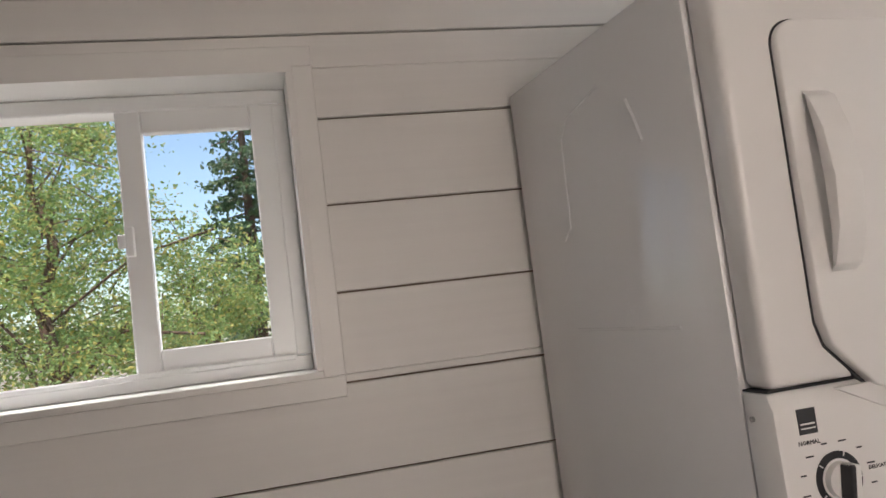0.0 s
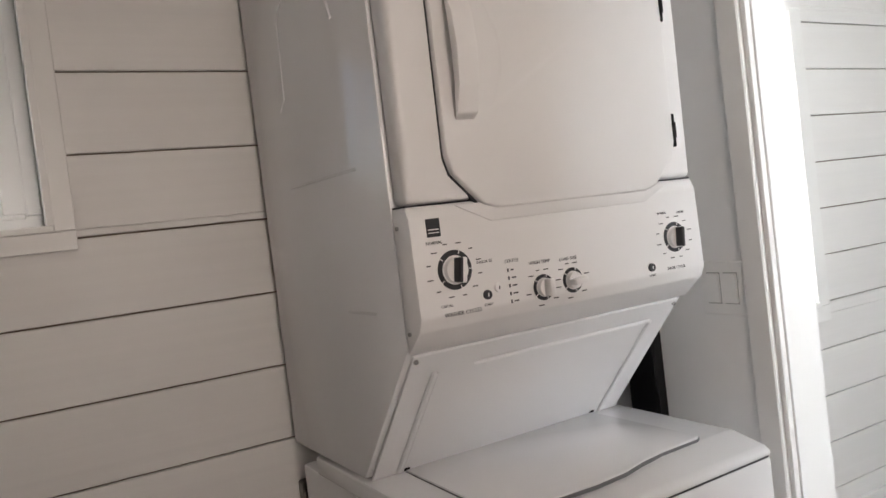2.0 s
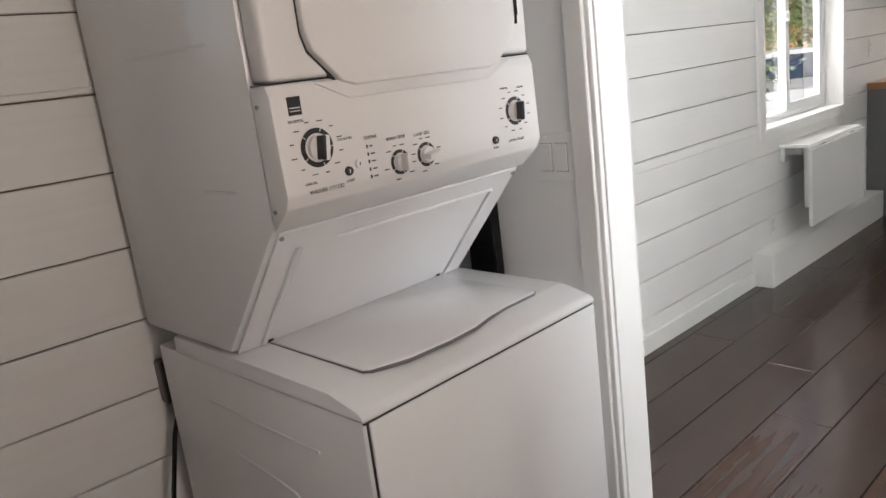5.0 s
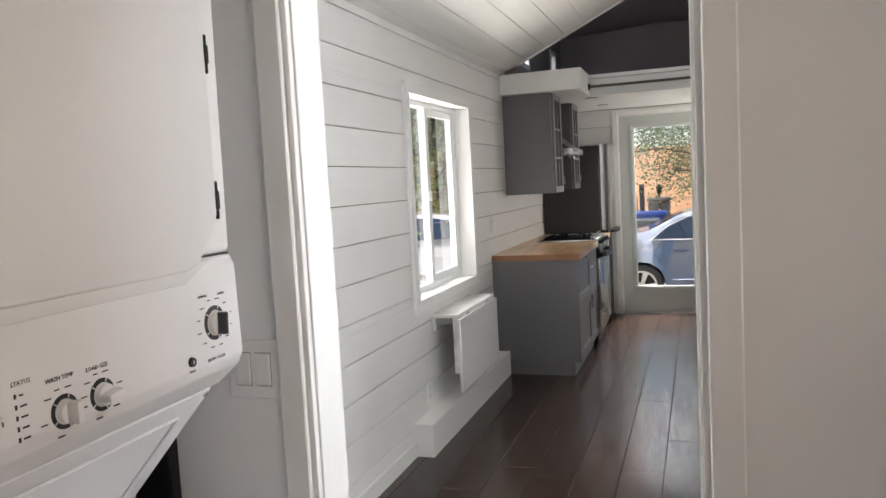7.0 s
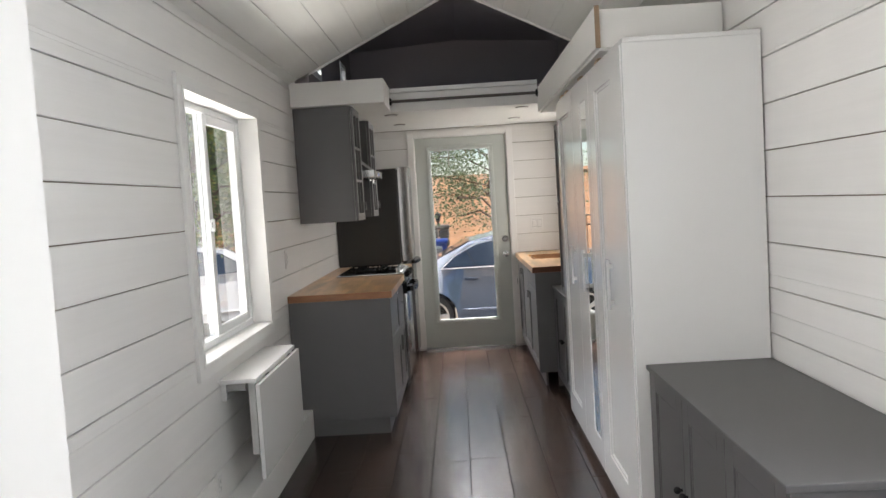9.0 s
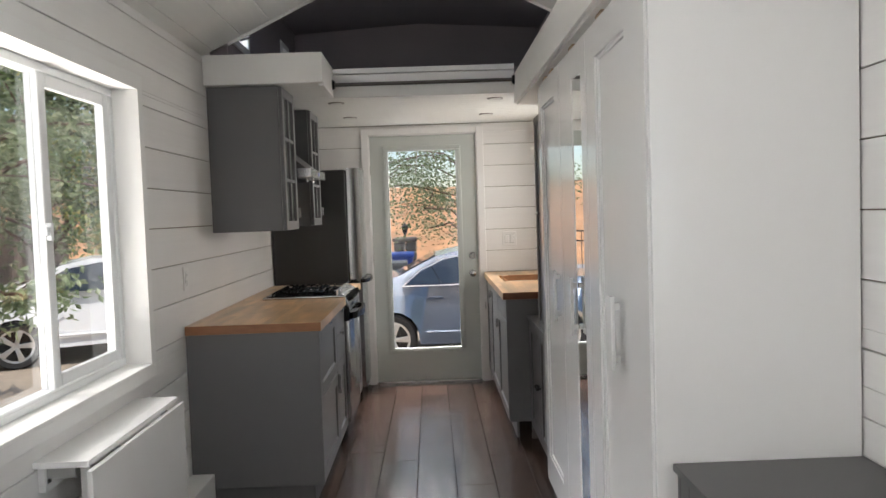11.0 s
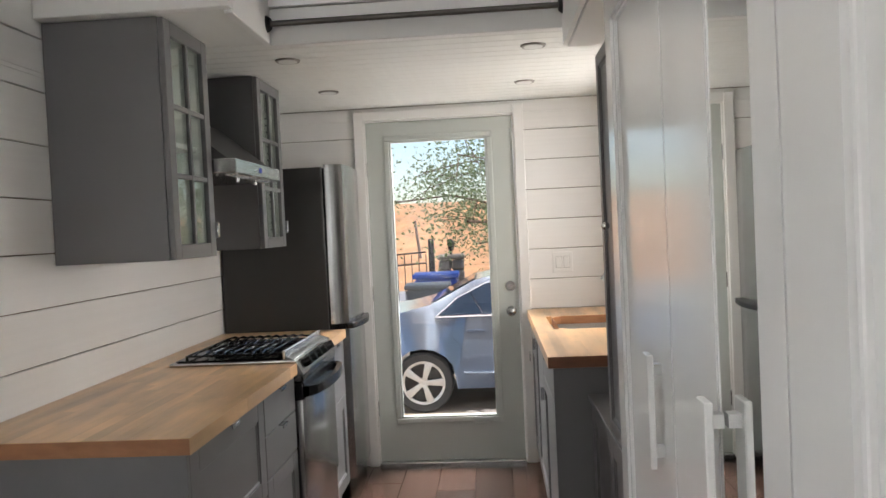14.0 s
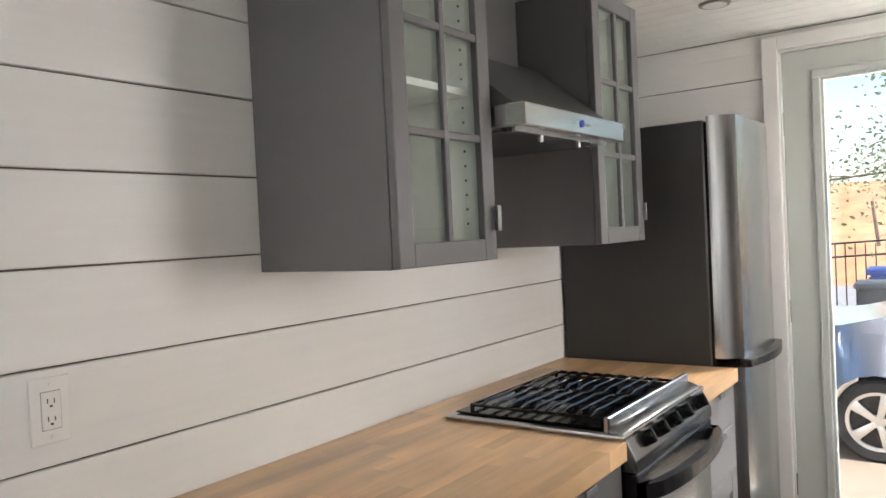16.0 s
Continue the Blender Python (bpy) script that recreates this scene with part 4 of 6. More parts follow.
def bench_cabinet(x0, x1, yf, top, name, label, doors, knob_first):
    """Low grey cabinet with framed doors and small knobs."""
    t = thing(name, label, "cabinet")
    part("top", boxes((x0 - 0.004, x1, -0.703, yf + 0.012, top - 0.02, top), bevel=0.002), M_GREYTOP, t)
    part("side", boxes((x0, x0 + 0.018, -0.70, yf, 0.0, top - 0.02), bevel=0.001), M_GREYTOP, t)
    part("side", boxes((x1 - 0.018, x1, -0.70, yf, 0.0, top - 0.02), bevel=0.001), M_GREYTOP, t)
    part("carcass", boxes((x0 + 0.018, x1 - 0.018, -0.70, yf - 0.022, 0.08, top - 0.02)), M_GREYTOP, t)
    part("plinth", boxes((x0 + 0.018, x1 - 0.018, yf - 0.06, yf - 0.045, 0, 0.08)), M_GREYTOP, t)
    w = (x1 - x0 - 0.036) / doors
    for i in range(doors):
        a = x0 + 0.018 + i * w
        d = shaker("door", t, "y", yf, 1, a + 0.002, a + w - 0.002, 0.085, top - 0.024, M_GREYTOP, rail=0.065)
        kx = a + 0.03 if (i % 2) == knob_first else a + w - 0.03
        bm = rod((kx, yf, 0.42), (kx, yf + 0.012, 0.42), 0.005, None, 12)
        bm2 = bmesh.new()
        bmesh.ops.create_uvsphere(bm2, u_segments=16, v_segments=10, radius=0.013)
        add(bm, bm2, pose(kx, yf + 0.018, 0.42))
        part("knob", bm, M_IRON, d, "small dark knob", smooth=True)


bench_cabinet(2.66, 3.915, -0.222, 0.772, "bench_cabinet", "low dark grey bench cabinet with panelled doors", 3, 0)
bench_cabinet(5.815, 6.672, -0.200, 0.775, "low_cabinet", "low dark grey cabinet between wardrobe and sink", 2, 1)


def hutch():
    t = thing("wall_cabinet", "tall dark grey cabinet standing on the low cabinet", "cabinet")
    part("carcass", boxes((5.812, 6.165, -0.70, -0.215, 0.777, 1.93), bevel=0.002), M_GREYTOP, t)
    d = shaker("door", t, "y", -0.192, 1, 5.812, 6.163, 0.78, 1.93, M_GREYTOP, rail=0.04)
    bm2 = bmesh.new()
    bmesh.ops.create_uvsphere(bm2, u_segments=16, v_segments=10, radius=0.012)
    bm2.transform(pose(6.00, -0.178, 1.41))
    part("knob", bm2, M_CHROME, d, "small chrome knob", smooth=True)


hutch()

# ---------------------------------------------------------------- kitchen
CT = 0.918


def base_unit(x0, x1, fronts, label, side_left=False):
    """Grey base cabinet; fronts: (kind, z0, z1) down its face, kind drawer, slab or door."""
    t = thing("base_cabinet", label, "cabinet", "kitchen base cabinets")
    yf = 0.957
    part("carcass", boxes((x0, x1, yf + 0.022, 1.607, 0.105, 0.873), bevel=0.001), M_GREYCAB, t)
    part("plinth", boxes((x0 + 0.002, x1, 1.007, 1.022, 0, 0.105)), M_GREYCAB, t)
    if side_left:
        part("end_panel", boxes((x0 - 0.016, x0 - 0.0005, yf, 1.607, 0.105, 0.873), bevel=0.001), M_GREYCAB, t)
        part("end_plinth", boxes((x0 - 0.002, x0 + 0.0015, 1.007, 1.50, 0, 0.105)), M_GREYCAB, t)
    for kind, z0, z1 in fronts:
        if kind == "slab":
            f = part("drawer", boxes((x0 + 0.0015, x1 - 0.0015, yf, yf + 0.020, z0, z1), bevel=0.002), M_GREYCAB, t)
        else:
            f = shaker("drawer" if kind == "drawer" else "door", t, "y", yf, -1, x0 + 0.0015, x1 - 0.0015, z0, z1, M_GREYCAB, rail=min(0.062, (x1 - x0) * 0.2), depth=0.020)
        if kind == "door":
            edge_pull(f, "y", yf, -1, x1 - 0.004 if side_left else x0 + 0.004, z1 - 0.09, True)
        else:
            edge_pull(f, "y", yf, -1, (x0 + x1) / 2, z1)
    return t


base_unit(5.712, 6.344, [("drawer", 0.535, 0.868), ("door", 0.110, 0.530)], "grey base cabinet with a drawer over a door", True)
base_unit(6.346, 6.744, [("slab", 0.735, 0.868), ("slab", 0.580, 0.731), ("door", 0.110, 0.576)], "narrow grey base cabinet with two drawers and a door")
base_unit(7.356, 7.735, [("slab", 0.735, 0.868), ("slab", 0.580, 0.731), ("door", 0.110, 0.576)], "grey base cabinet between the range and the fridge")


def butcher_block(name, label, x0, x1, y0, y1, holes, z0=0.874, z1=CT):
    """Worktop of glued maple staves, each a piece."""
    top = thing(name, label, "worktop")
    rng = random.Random(5 if x0 < 6 else 9)
    n = round((y1 - y0) / 0.042)
    w = (y1 - y0) / n
    for i in range(n):
        a, b = y0 + i * w, y0 + (i + 1) * w
        x = x0
        while x < x1 - 0.01:
            e = min(x1, x + rng.uniform(0.18, 0.62))
            if x1 - e < 0.12:
                e = x1
            for p, q in minus(x, e, [(h[0], h[1]) for h in holes if h[2] < b - 0.003 and h[3] > a + 0.003]):
                bm = box(bmesh.new(), p, q, a, b, z0, z1, bevel=0.0003)
                part("stave", bm, M_BUTCHER, top)
            x = e
    return top


worktop = butcher_block("butcher_block_worktop", "oiled maple butcher block worktop with a slide-in range", 5.688, 7.742, 0.943, 1.607, [(6.748, 7.352, 0.90, 1.459)])


M_CUT = material("brown_cut_wood_edge", (0.30, 0.135, 0.06), 0.4, grain=0.2, grain_scale=(12, 12, 40))
part("end_grain", boxes((5.685, 5.6875, 0.944, 1.606, 0.875, 0.917)), M_CUT, worktop, "red-brown end grain")
M_DARKSTEEL = material("dark_brushed_steel", (0.17, 0.17, 0.17), 0.26, metal=1.0, grain=0.06, grain_scale=(4, 200, 200))


def kitchen_range():
    """Small stainless gas range set into the worktop."""
    x0, x1, yf, yb = 6.751, 7.349, 0.932, 1.456
    t = thing("gas_range", "stainless gas range with black grates and knobs", "stove")
    part("body", boxes((x0 + 0.004, x1 - 0.004, yf + 0.03, yb - 0.01, 0.02, 0.912)), M_BLACK, t)
    cook = part("cooktop", boxes((x0 - 0.012, x1 + 0.012, yf + 0.012, yb + 0.006, CT, CT + 0.014), (x0 + 0.03, x1 - 0.03, yf + 0.05, yb - 0.02, CT + 0.014, CT + 0.017), bevel=0.004, seg=2), M_STEEL, t, smooth=True)
    part("burner_tray", boxes((x0 + 0.012, x1 - 0.012, yf + 0.072, yb - 0.012, CT + 0.0165, CT + 0.021), bevel=0.002), M_ENAMEL, cook)
    for k, (a, b) in enumerate(((x0 + 0.04, (x0 + x1) / 2 - 0.004), ((x0 + x1) / 2 + 0.004, x1 - 0.04))):
        c, d = yf + 0.085, yb - 0.04
        bm = bmesh.new()
        z = CT + 0.040
        for r in ((a, b, c, c + 0.010), (a, b, d - 0.010, d), (a, a + 0.010, c, d), (b - 0.010, b, c, d)):
            add(bm, box(bmesh.new(), *r, z - 0.010, z - 0.002, bevel=0.003))
        n = 10
        for i in range(1, n):
            y = c + (d - c) * i / n
            s = 0.018
            pts = [(a + 0.002, y, z - 0.004), (a + s * 2, y, z + 0.004), ((a + b) / 2, y, z + 0.003), (b - s * 2, y, z + 0.004), (b - 0.002, y, z - 0.004)]
            add(bm, tube(pts, 0.0045, 6))
        for px in (a + 0.006, b - 0.006):
            for py in (c + 0.006, d - 0.006):
                add(bm, rod((px, py, CT + 0.018), (px, py, z - 0.004), 0.006, None, 8))
        part("grate", bm, M_ENAMEL, cook, "black cast iron grate", smooth=True)
        for y in (c + 0.12, d - 0.11):
            bm = rod(((a + b) / 2, y, CT + 0.02), ((a + b) / 2, y, CT + 0.034), 0.045, 0.038, 28)
            add(bm, rod(((a + b) / 2, y, CT + 0.034), ((a + b) / 2, y, CT + 0.040), 0.032, 0.030, 28))
            part("burner", bm, M_ENAMEL, cook, smooth=True)
    part("front_trim", boxes((x0, x1, yf + 0.055, yf + 0.070, CT + 0.012, CT + 0.052), bevel=0.003), M_STEEL, t)
    prof = [(yf + 0.058, CT + 0.030), (yf + 0.020, CT + 0.016), (yf - 0.012, CT - 0.045), (yf - 0.012, CT - 0.075), (yf + 0.05, CT - 0.075)]
    panel = part("knob_panel", prism(prof, "x", x0, x1, bevel=0.004), M_DARKSTEEL, t, smooth=True)
    d = Vector((0, -0.032, -0.061)).normalized()
    nrm = Vector((0, -0.061, 0.032)).normalized()
    for i in range(5):
        x = x0 + 0.085 + i * 0.095 + (0.04 if i == 4 else 0)
        base = Vector((x, yf + 0.004, CT - 0.0145))
        bm = rod(base, base + nrm * 0.012, 0.020, 0.019, 24)
        add(bm, rod(base + nrm * 0.012, base + nrm * 0.030, 0.014, 0.012, 20))
        add(bm, box(bmesh.new(), -0.005, 0.005, -0.018, 0.018, 0.010, 0.033, bevel=0.002), Matrix.Translation(base) @ nrm.to_track_quat("Z", "Y").to_matrix().to_4x4())
        part("knob", bm, M_BLACK, panel, "black stove knob", smooth=True)
    # oven door, with a bowed black handle
    door = part("oven_door", boxes((x0 + 0.004, x1 - 0.004, yf - 0.004, yf + 0.03, 0.315, CT - 0.150), bevel=0.004, seg=2), M_STEEL, t, smooth=True)
    part("door_top", boxes((x0 + 0.002, x1 - 0.002, yf - 0.010, yf + 0.03, CT - 0.150, CT - 0.078), bevel=0.004), M_BLACK, door)
    pts = [(x0 + 0.004 + (x1 - x0 - 0.008) * u / 12, yf - 0.018 - 0.048 * math.sin(math.pi * u / 12) ** 0.5, CT - 0.118) for u in range(13)]
    bm = bmesh.new()
    for p, q in zip(pts, pts[1:]):
        prof = [(p[0], p[1] - 0.012), (q[0], q[1] - 0.012), (q[0], q[1] + 0.012), (p[0], p[1] + 0.012)]
        add(bm, prism(prof, "z", CT - 0.136, CT - 0.098))
    add(bm, boxes((x0 + 0.004, x0 + 0.045, yf - 0.03, yf, CT - 0.136, CT - 0.098), (x1 - 0.045, x1 - 0.004, yf - 0.03, yf, CT - 0.136, CT - 0.098)))
    bmesh.ops.remove_doubles(bm, verts=bm.verts, dist=0.0005)
    part("handle", bm, M_BLACK, door, "black bowed oven handle", smooth=True)
    part("bottom_drawer", boxes((x0 + 0.004, x1 - 0.004, yf + 0.004, yf + 0.03, 0.115, 0.310), bevel=0.003), M_STEEL, t)
    bm = bmesh.new()
    for i in range(6):
        for j in range(3):
            add(bm, box(bmesh.new(), x0 + 0.05 + i * 0.03, x0 + 0.058 + i * 0.03, yf + 0.0025, yf + 0.006, 0.15 + j * 0.045, 0.158 + j * 0.045))
    tagged(part("vent_holes", bm, M_INK, t), kind="stuff")
    part("kick_panel", boxes((x0 + 0.01, x1 - 0.01, yf + 0.05, yf + 0.06, 0.0, 0.115)), M_BLACK, t)


kitchen_range()


def fridge():
    """Stainless fridge with a rounded front and dark sides."""
    x0, x1, yd, yb, z1 = 7.760, 8.296, 1.034, 1.600, 1.795
    t = thing("fridge", "stainless bottom-freezer fridge with dark grey sides", "fridge")
    part("body", boxes((x0, x1, yd, yb, 0.025, z1 - 0.012), bevel=0.004), M_STEELDARK, t)
    part("door_gasket", boxes((x0 + 0.008, x1 - 0.008, yd - 0.014, yd, 0.05, z1 - 0.02)), M_BLACK, t)
    n = 14
    front = []
    for i in range(n + 1):
        u = i / n
        s = abs(2 * u - 1)
        front.append((x0 + (x1 - x0) * u, 0.922 + 0.014 * s * s + 0.055 * max(0, s - 0.86) / 0.14 * max(0, s - 0.86) / 0.14))
    def leaf(z0, zt):
        return prism([(x0, yd - 0.013), *front, (x1, yd - 0.013)], "z", z0, zt)
    up = part("upper_door", leaf(0.945, z1), M_STEEL, t, smooth=True)
    low = part("freezer_door", leaf(0.105, 0.915), M_STEEL, t, smooth=True)
    for bm_z, par in ((0.918, up), ):
        pts = [(x0 + 0.02 + (x1 - x0 - 0.04) * i / 10, 0.908 - 0.034 * math.sin(math.pi * i / 10), 0) for i in range(11)]
        prof = [(p[0], p[1]) for p in pts] + [(x1 - 0.02, 0.945), (x0 + 0.02, 0.945)]
        part("handle", prism(prof, "z", 0.915, 0.945, bevel=0.003), M_BLACK, par, "black curved handle between the doors", smooth=True)
    part("base_grille", boxes((x0 + 0.02, x1 - 0.02, 0.965, yd, 0.0, 0.10), bevel=0.004), M_BLACK, t)
    part("hinge_cover", boxes((x1 - 0.08, x1 - 0.01, 0.95, 1.06, z1 - 0.012, z1 + 0.012), bevel=0.004), M_STEELDARK, t)


fridge()


def wall_unit(x0, x1, z0, label):
    """Grey wall cabinet with a glazed six-light door."""
    z1, yb, yf = LOFT_Z - 0.004, 1.607, 1.192
    t = thing("glass_wall_cabinet", label, "cabinet", "kitchen wall cabinets")
    w = 0.016
    part("side", boxes((x0, x0 + w, yf + 0.022, yb, z0, z1), bevel=0.001), M_GREYCAB, t)
    part("side", boxes((x1 - w, x1, yf + 0.022, yb, z0, z1), bevel=0.001), M_GREYCAB, t)
    part("bottom", boxes((x0 + w, x1 - w, yf + 0.022, yb, z0, z0 + w), bevel=0.001), M_GREYCAB, t)
    part("top", boxes((x0 + w, x1 - w, yf + 0.022, yb, z1 - w, z1)), M_GREYCAB, t)
    part("lining", boxes((x0 + w, x0 + w + 0.003, yf + 0.024, yb - 0.01, z0 + w, z1 - w), (x1 - w - 0.003, x1 - w, yf + 0.024, yb - 0.01, z0 + w, z1 - w), (x0 + w, x1 - w, yb - 0.012, yb - 0.008, z0 + w, z1 - w), (x0 + w, x1 - w, yf + 0.024, yb - 0.012, z0 + w, z0 + w + 0.003), (x0 + w, x1 - w, yf + 0.024, yb - 0.012, z1 - w - 0.003, z1 - w)), M_LINING, t, "white cabinet lining")
    bm = bmesh.new()
    for i in range(18):
        for y in (yf + 0.07, yb - 0.09):
            z = z0 + 0.09 + i * 0.035
            add(bm, box(bmesh.new(), x1 - w - 0.0036, x1 - w - 0.0025, y - 0.003, y + 0.003, z - 0.003, z + 0.003))
    tagged(part("shelf_pin_holes", bm, M_INK, t), kind="stuff")
    part("inner_shelf", boxes((x0 + w + 0.004, x1 - w - 0.004, yf + 0.05, yb - 0.014, (z0 + z1) / 2 - 0.008, (z0 + z1) / 2 + 0.008)), M_WARDROBE, t)
    door = shaker("door", t, "y", yf, -1, x0 + 0.001, x1 - 0.001, z0 + 0.002, z1 - 0.003, M_GREYCAB, rail=0.05, depth=0.020, inner=False)
    a, b, c, d = x0 + 0.051, x1 - 0.051, z0 + 0.052, z1 - 0.053
    mx = (a + b) / 2
    part("glazing_bar", boxes((mx - 0.009, mx + 0.009, yf + 0.001, yf + 0.014, c, d), bevel=0.002), M_GREYCAB, door)
    for k in (1, 2):
        z = c + (d - c) * k / 3
        part("glazing_bar", boxes((a, b, yf + 0.002, yf + 0.014, z - 0.009, z + 0.009), bevel=0.002), M_GREYCAB, door)
    for k in range(3):
        for p, q in ((a, mx), (mx, b)):
            g = part("pane", boxes((p - 0.002, q + 0.002, yf + 0.0145, yf + 0.0175, c + (d - c) * k / 3 - 0.002, c + (d - c) * (k + 1) / 3 + 0.002)), M_CABGLASS, door)
            g.visible_shadow = False
    edge_pull(door, "y", yf, -1, x1 - 0.006, z0 + 0.10, True)


wall_unit(6.243, 6.615, 1.361, "grey wall cabinet with a six-pane glass door")
wall_unit(7.222, 7.585, 1.372, "grey wall cabinet with a glass door beside the fridge")


def range_hood():
    x0, x1 = 6.622, 7.216
    t = thing("range_hood", "slanted range hood with a stainless front lip", "range hood")
    prof = [(1.607, 1.690), (1.112, 1.690), (1.112, 1.702), (1.135, 1.728), (1.40, 1.915), (1.40, 2.164), (1.607, 2.164)]
    canopy = [(1.607, 1.73), (1.135, 1.73), (1.38, 1.93), (1.607, 1.93)]
    c = part("canopy", prism(canopy, "x", x0 + 0.006, x1 - 0.006, bevel=0.003), M_HOOD, t)
    part("chimney", boxes((x0 + 0.16, x1 - 0.16, 1.36, 1.607, 1.90, LOFT_Z - 0.003), bevel=0.003), M_HOOD, t)
    part("front_lip", boxes((x0, x1, 1.105, 1.607, 1.676, 1.731), bevel=0.003), M_STEEL, t)
    bm = bmesh.new()
    for i in range(26):
        y = 1.15 + i * 0.017
        add(bm, box(bmesh.new(), x0 + 0.03, x1 - 0.03, y, y + 0.009, 1.668, 1.677))
    tagged(part("filter", bm, M_STEEL, t, "slotted grease filter"), kind="stuff")
    bm = rod((6.93, 1.106, 1.704), (6.93, 1.102, 1.704), 0.010, None, 20)
    part("dial", bm, M_BLUE, t, "small blue display", smooth=True)
    for i in (-3, -2, 2, 3):
        part("button", boxes((6.93 + i * 0.017 - 0.005, 6.93 + i * 0.017 + 0.005, 1.102, 1.107, 1.700, 1.708), bevel=0.001), M_CHROME, t)
    for x in (6.80, 7.02):
        part("filter_knob", rod((x, 1.16, 1.668), (x, 1.16, 1.652), 0.007, None, 12), M_CHROME, t, smooth=True)


M_HOOD = material("dark_grey_hood_steel", (0.10, 0.098, 0.098), 0.42, metal=0.6, mottled=0.03)
M_BLUE = material("blue_display", (0.05, 0.07, 0.45), 0.3)
range_hood()


def sink_run():
    xs = 6.690
    t0 = butcher_block("sink_worktop", "oiled maple butcher block worktop with a cut-out sink", 6.672, 8.316, -0.704, -0.042, [(7.42, 7.93, -0.56, -0.155)], 0.876, 0.920)
    part("end_grain", boxes((6.669, 6.6715, -0.703, -0.043, 0.877, 0.919)), M_ENDGRAIN, t0, "dark red-brown end grain")
    c = 0.05
    hole = [(7.42 + c, -0.56), (7.93 - c, -0.56), (7.93, -0.56 + c), (7.93, -0.155 - c), (7.93 - c, -0.155), (7.42 + c, -0.155), (7.42, -0.155 - c), (7.42, -0.56 + c)]
    for k, corner in enumerate(((7.93, -0.56), (7.93, -0.155), (7.42, -0.155), (7.42, -0.56))):
        part("corner_block", prism([hole[2 * k + 1], hole[(2 * k + 2) % 8], corner], "z", 0.8765, 0.9195), M_BUTCHER, t0)
    for p, q in ((0, 1), (2, 3), (4, 5), (6, 7), (1, 2), (3, 4), (5, 6), (7, 0)):
        a, b = Vector((*hole[p], 0)), Vector((*hole[q], 0))
        inn = Vector((-(b - a).y, (b - a).x, 0)).normalized() * 0.002
        part("cut_edge", prism([(a.x, a.y), (b.x, b.y), (b.x + inn.x, b.y + inn.y), (a.x + inn.x, a.y + inn.y)], "z", 0.877, 0.9185), M_CUT, t0)
    s = thing("kitchen_sink", "undermounted stainless steel kitchen sink", "sink")
    x0, x1, y0, y1 = 7.40, 7.95, -0.575, -0.140
    part("bowl", boxes((x0, x1, y0, y0 + 0.014, 0.70, 0.8755), (x0, x1, y1 - 0.014, y1, 0.70, 0.8755), (x0, x0 + 0.014, y0 + 0.014, y1 - 0.014, 0.70, 0.8755), (x1 - 0.014, x1, y0 + 0.014, y1 - 0.014, 0.70, 0.8755), (x0, x1, y0, y1, 0.69, 0.702), bevel=0.003), M_SINK, s, smooth=True)
    part("drain", rod((7.675, -0.36, 0.700), (7.675, -0.36, 0.706), 0.04, None, 24), M_CHROME, s, smooth=True)
    f = thing("faucet", "chrome gooseneck pull-down kitchen faucet", "faucet")
    part("base", rod((7.62, -0.635, 0.920), (7.62, -0.635, 0.965), 0.026, 0.020, 24), M_CHROME, f, smooth=True)
    pts = [(7.62, -0.635, 0.96), (7.62, -0.635, 1.16)] + [(7.62, -0.54 - 0.095 * math.cos(radians(a)), 1.18 + 0.095 * math.sin(radians(a))) for a in range(0, 161, 16)]
    part("spout", tube(pts, 0.0125, 14), M_CHROME, f, smooth=True)
    e = Vector(pts[-1])
    d = (e - Vector(pts[-2])).normalized()
    part("spray_head", rod(e - d * 0.005, e + d * 0.10, 0.017, 0.025, 20), M_CHROME, f, smooth=True)
    part("lever", rod((7.645, -0.635, 0.955), (7.70, -0.635, 1.01), 0.006, None, 12), M_CHROME, f, smooth=True)
    yf = -0.062
    for a, b, fronts in ((xs, 7.30, [("d", 0.735, 0.868), ("p", 0.110, 0.731)]), (7.302, 7.90, [("p", 0.110, 0.868)]), (7.902, 8.312, [("d", 0.735, 0.868), ("p", 0.110, 0.731)])):
        t = thing("base_cabinet", "grey base cabinet under the sink worktop", "cabinet", "kitchen base cabinets")
        if a < 7:
            part("carcass", boxes((a, b, -0.70, yf - 0.022, 0.105, 0.874), bevel=0.001), M_GREYCAB, t)
            part("end_panel", boxes((a - 0.014, a - 0.0005, -0.70, yf, 0.105, 0.874), bevel=0.001), M_GREYCAB, t)
        elif a < 7.5:
            part("carcass", boxes((a, b, -0.70, yf - 0.022, 0.105, 0.68), bevel=0.001), M_GREYCAB, t)
        else:
            part("carcass", boxes((7.952, b, -0.70, yf - 0.022, 0.105, 0.874), (a, 7.952, -0.70, yf - 0.022, 0.105, 0.68)), M_GREYCAB, t)
        part("plinth", boxes((a + 0.001, b, -0.125, -0.11, 0, 0.105)), M_GREYCAB, t)
        for k, z0, z1 in fronts:
            if k == "d":
                fr = part("drawer", boxes((a + 0.0015, b - 0.0015, yf - 0.020, yf, z0, z1), bevel=0.002), M_GREYCAB, t)
                edge_pull(fr, "y", yf, 1, (a + b) / 2, z1)
            else:
                fr = shaker("door", t, "y", yf, 1, a + 0.0015, b - 0.0015, z0, z1, M_GREYCAB, depth=0.020)
                edge_pull(fr, "y", yf, 1, b - 0.004, z1 - 0.09, True)


sink_run()


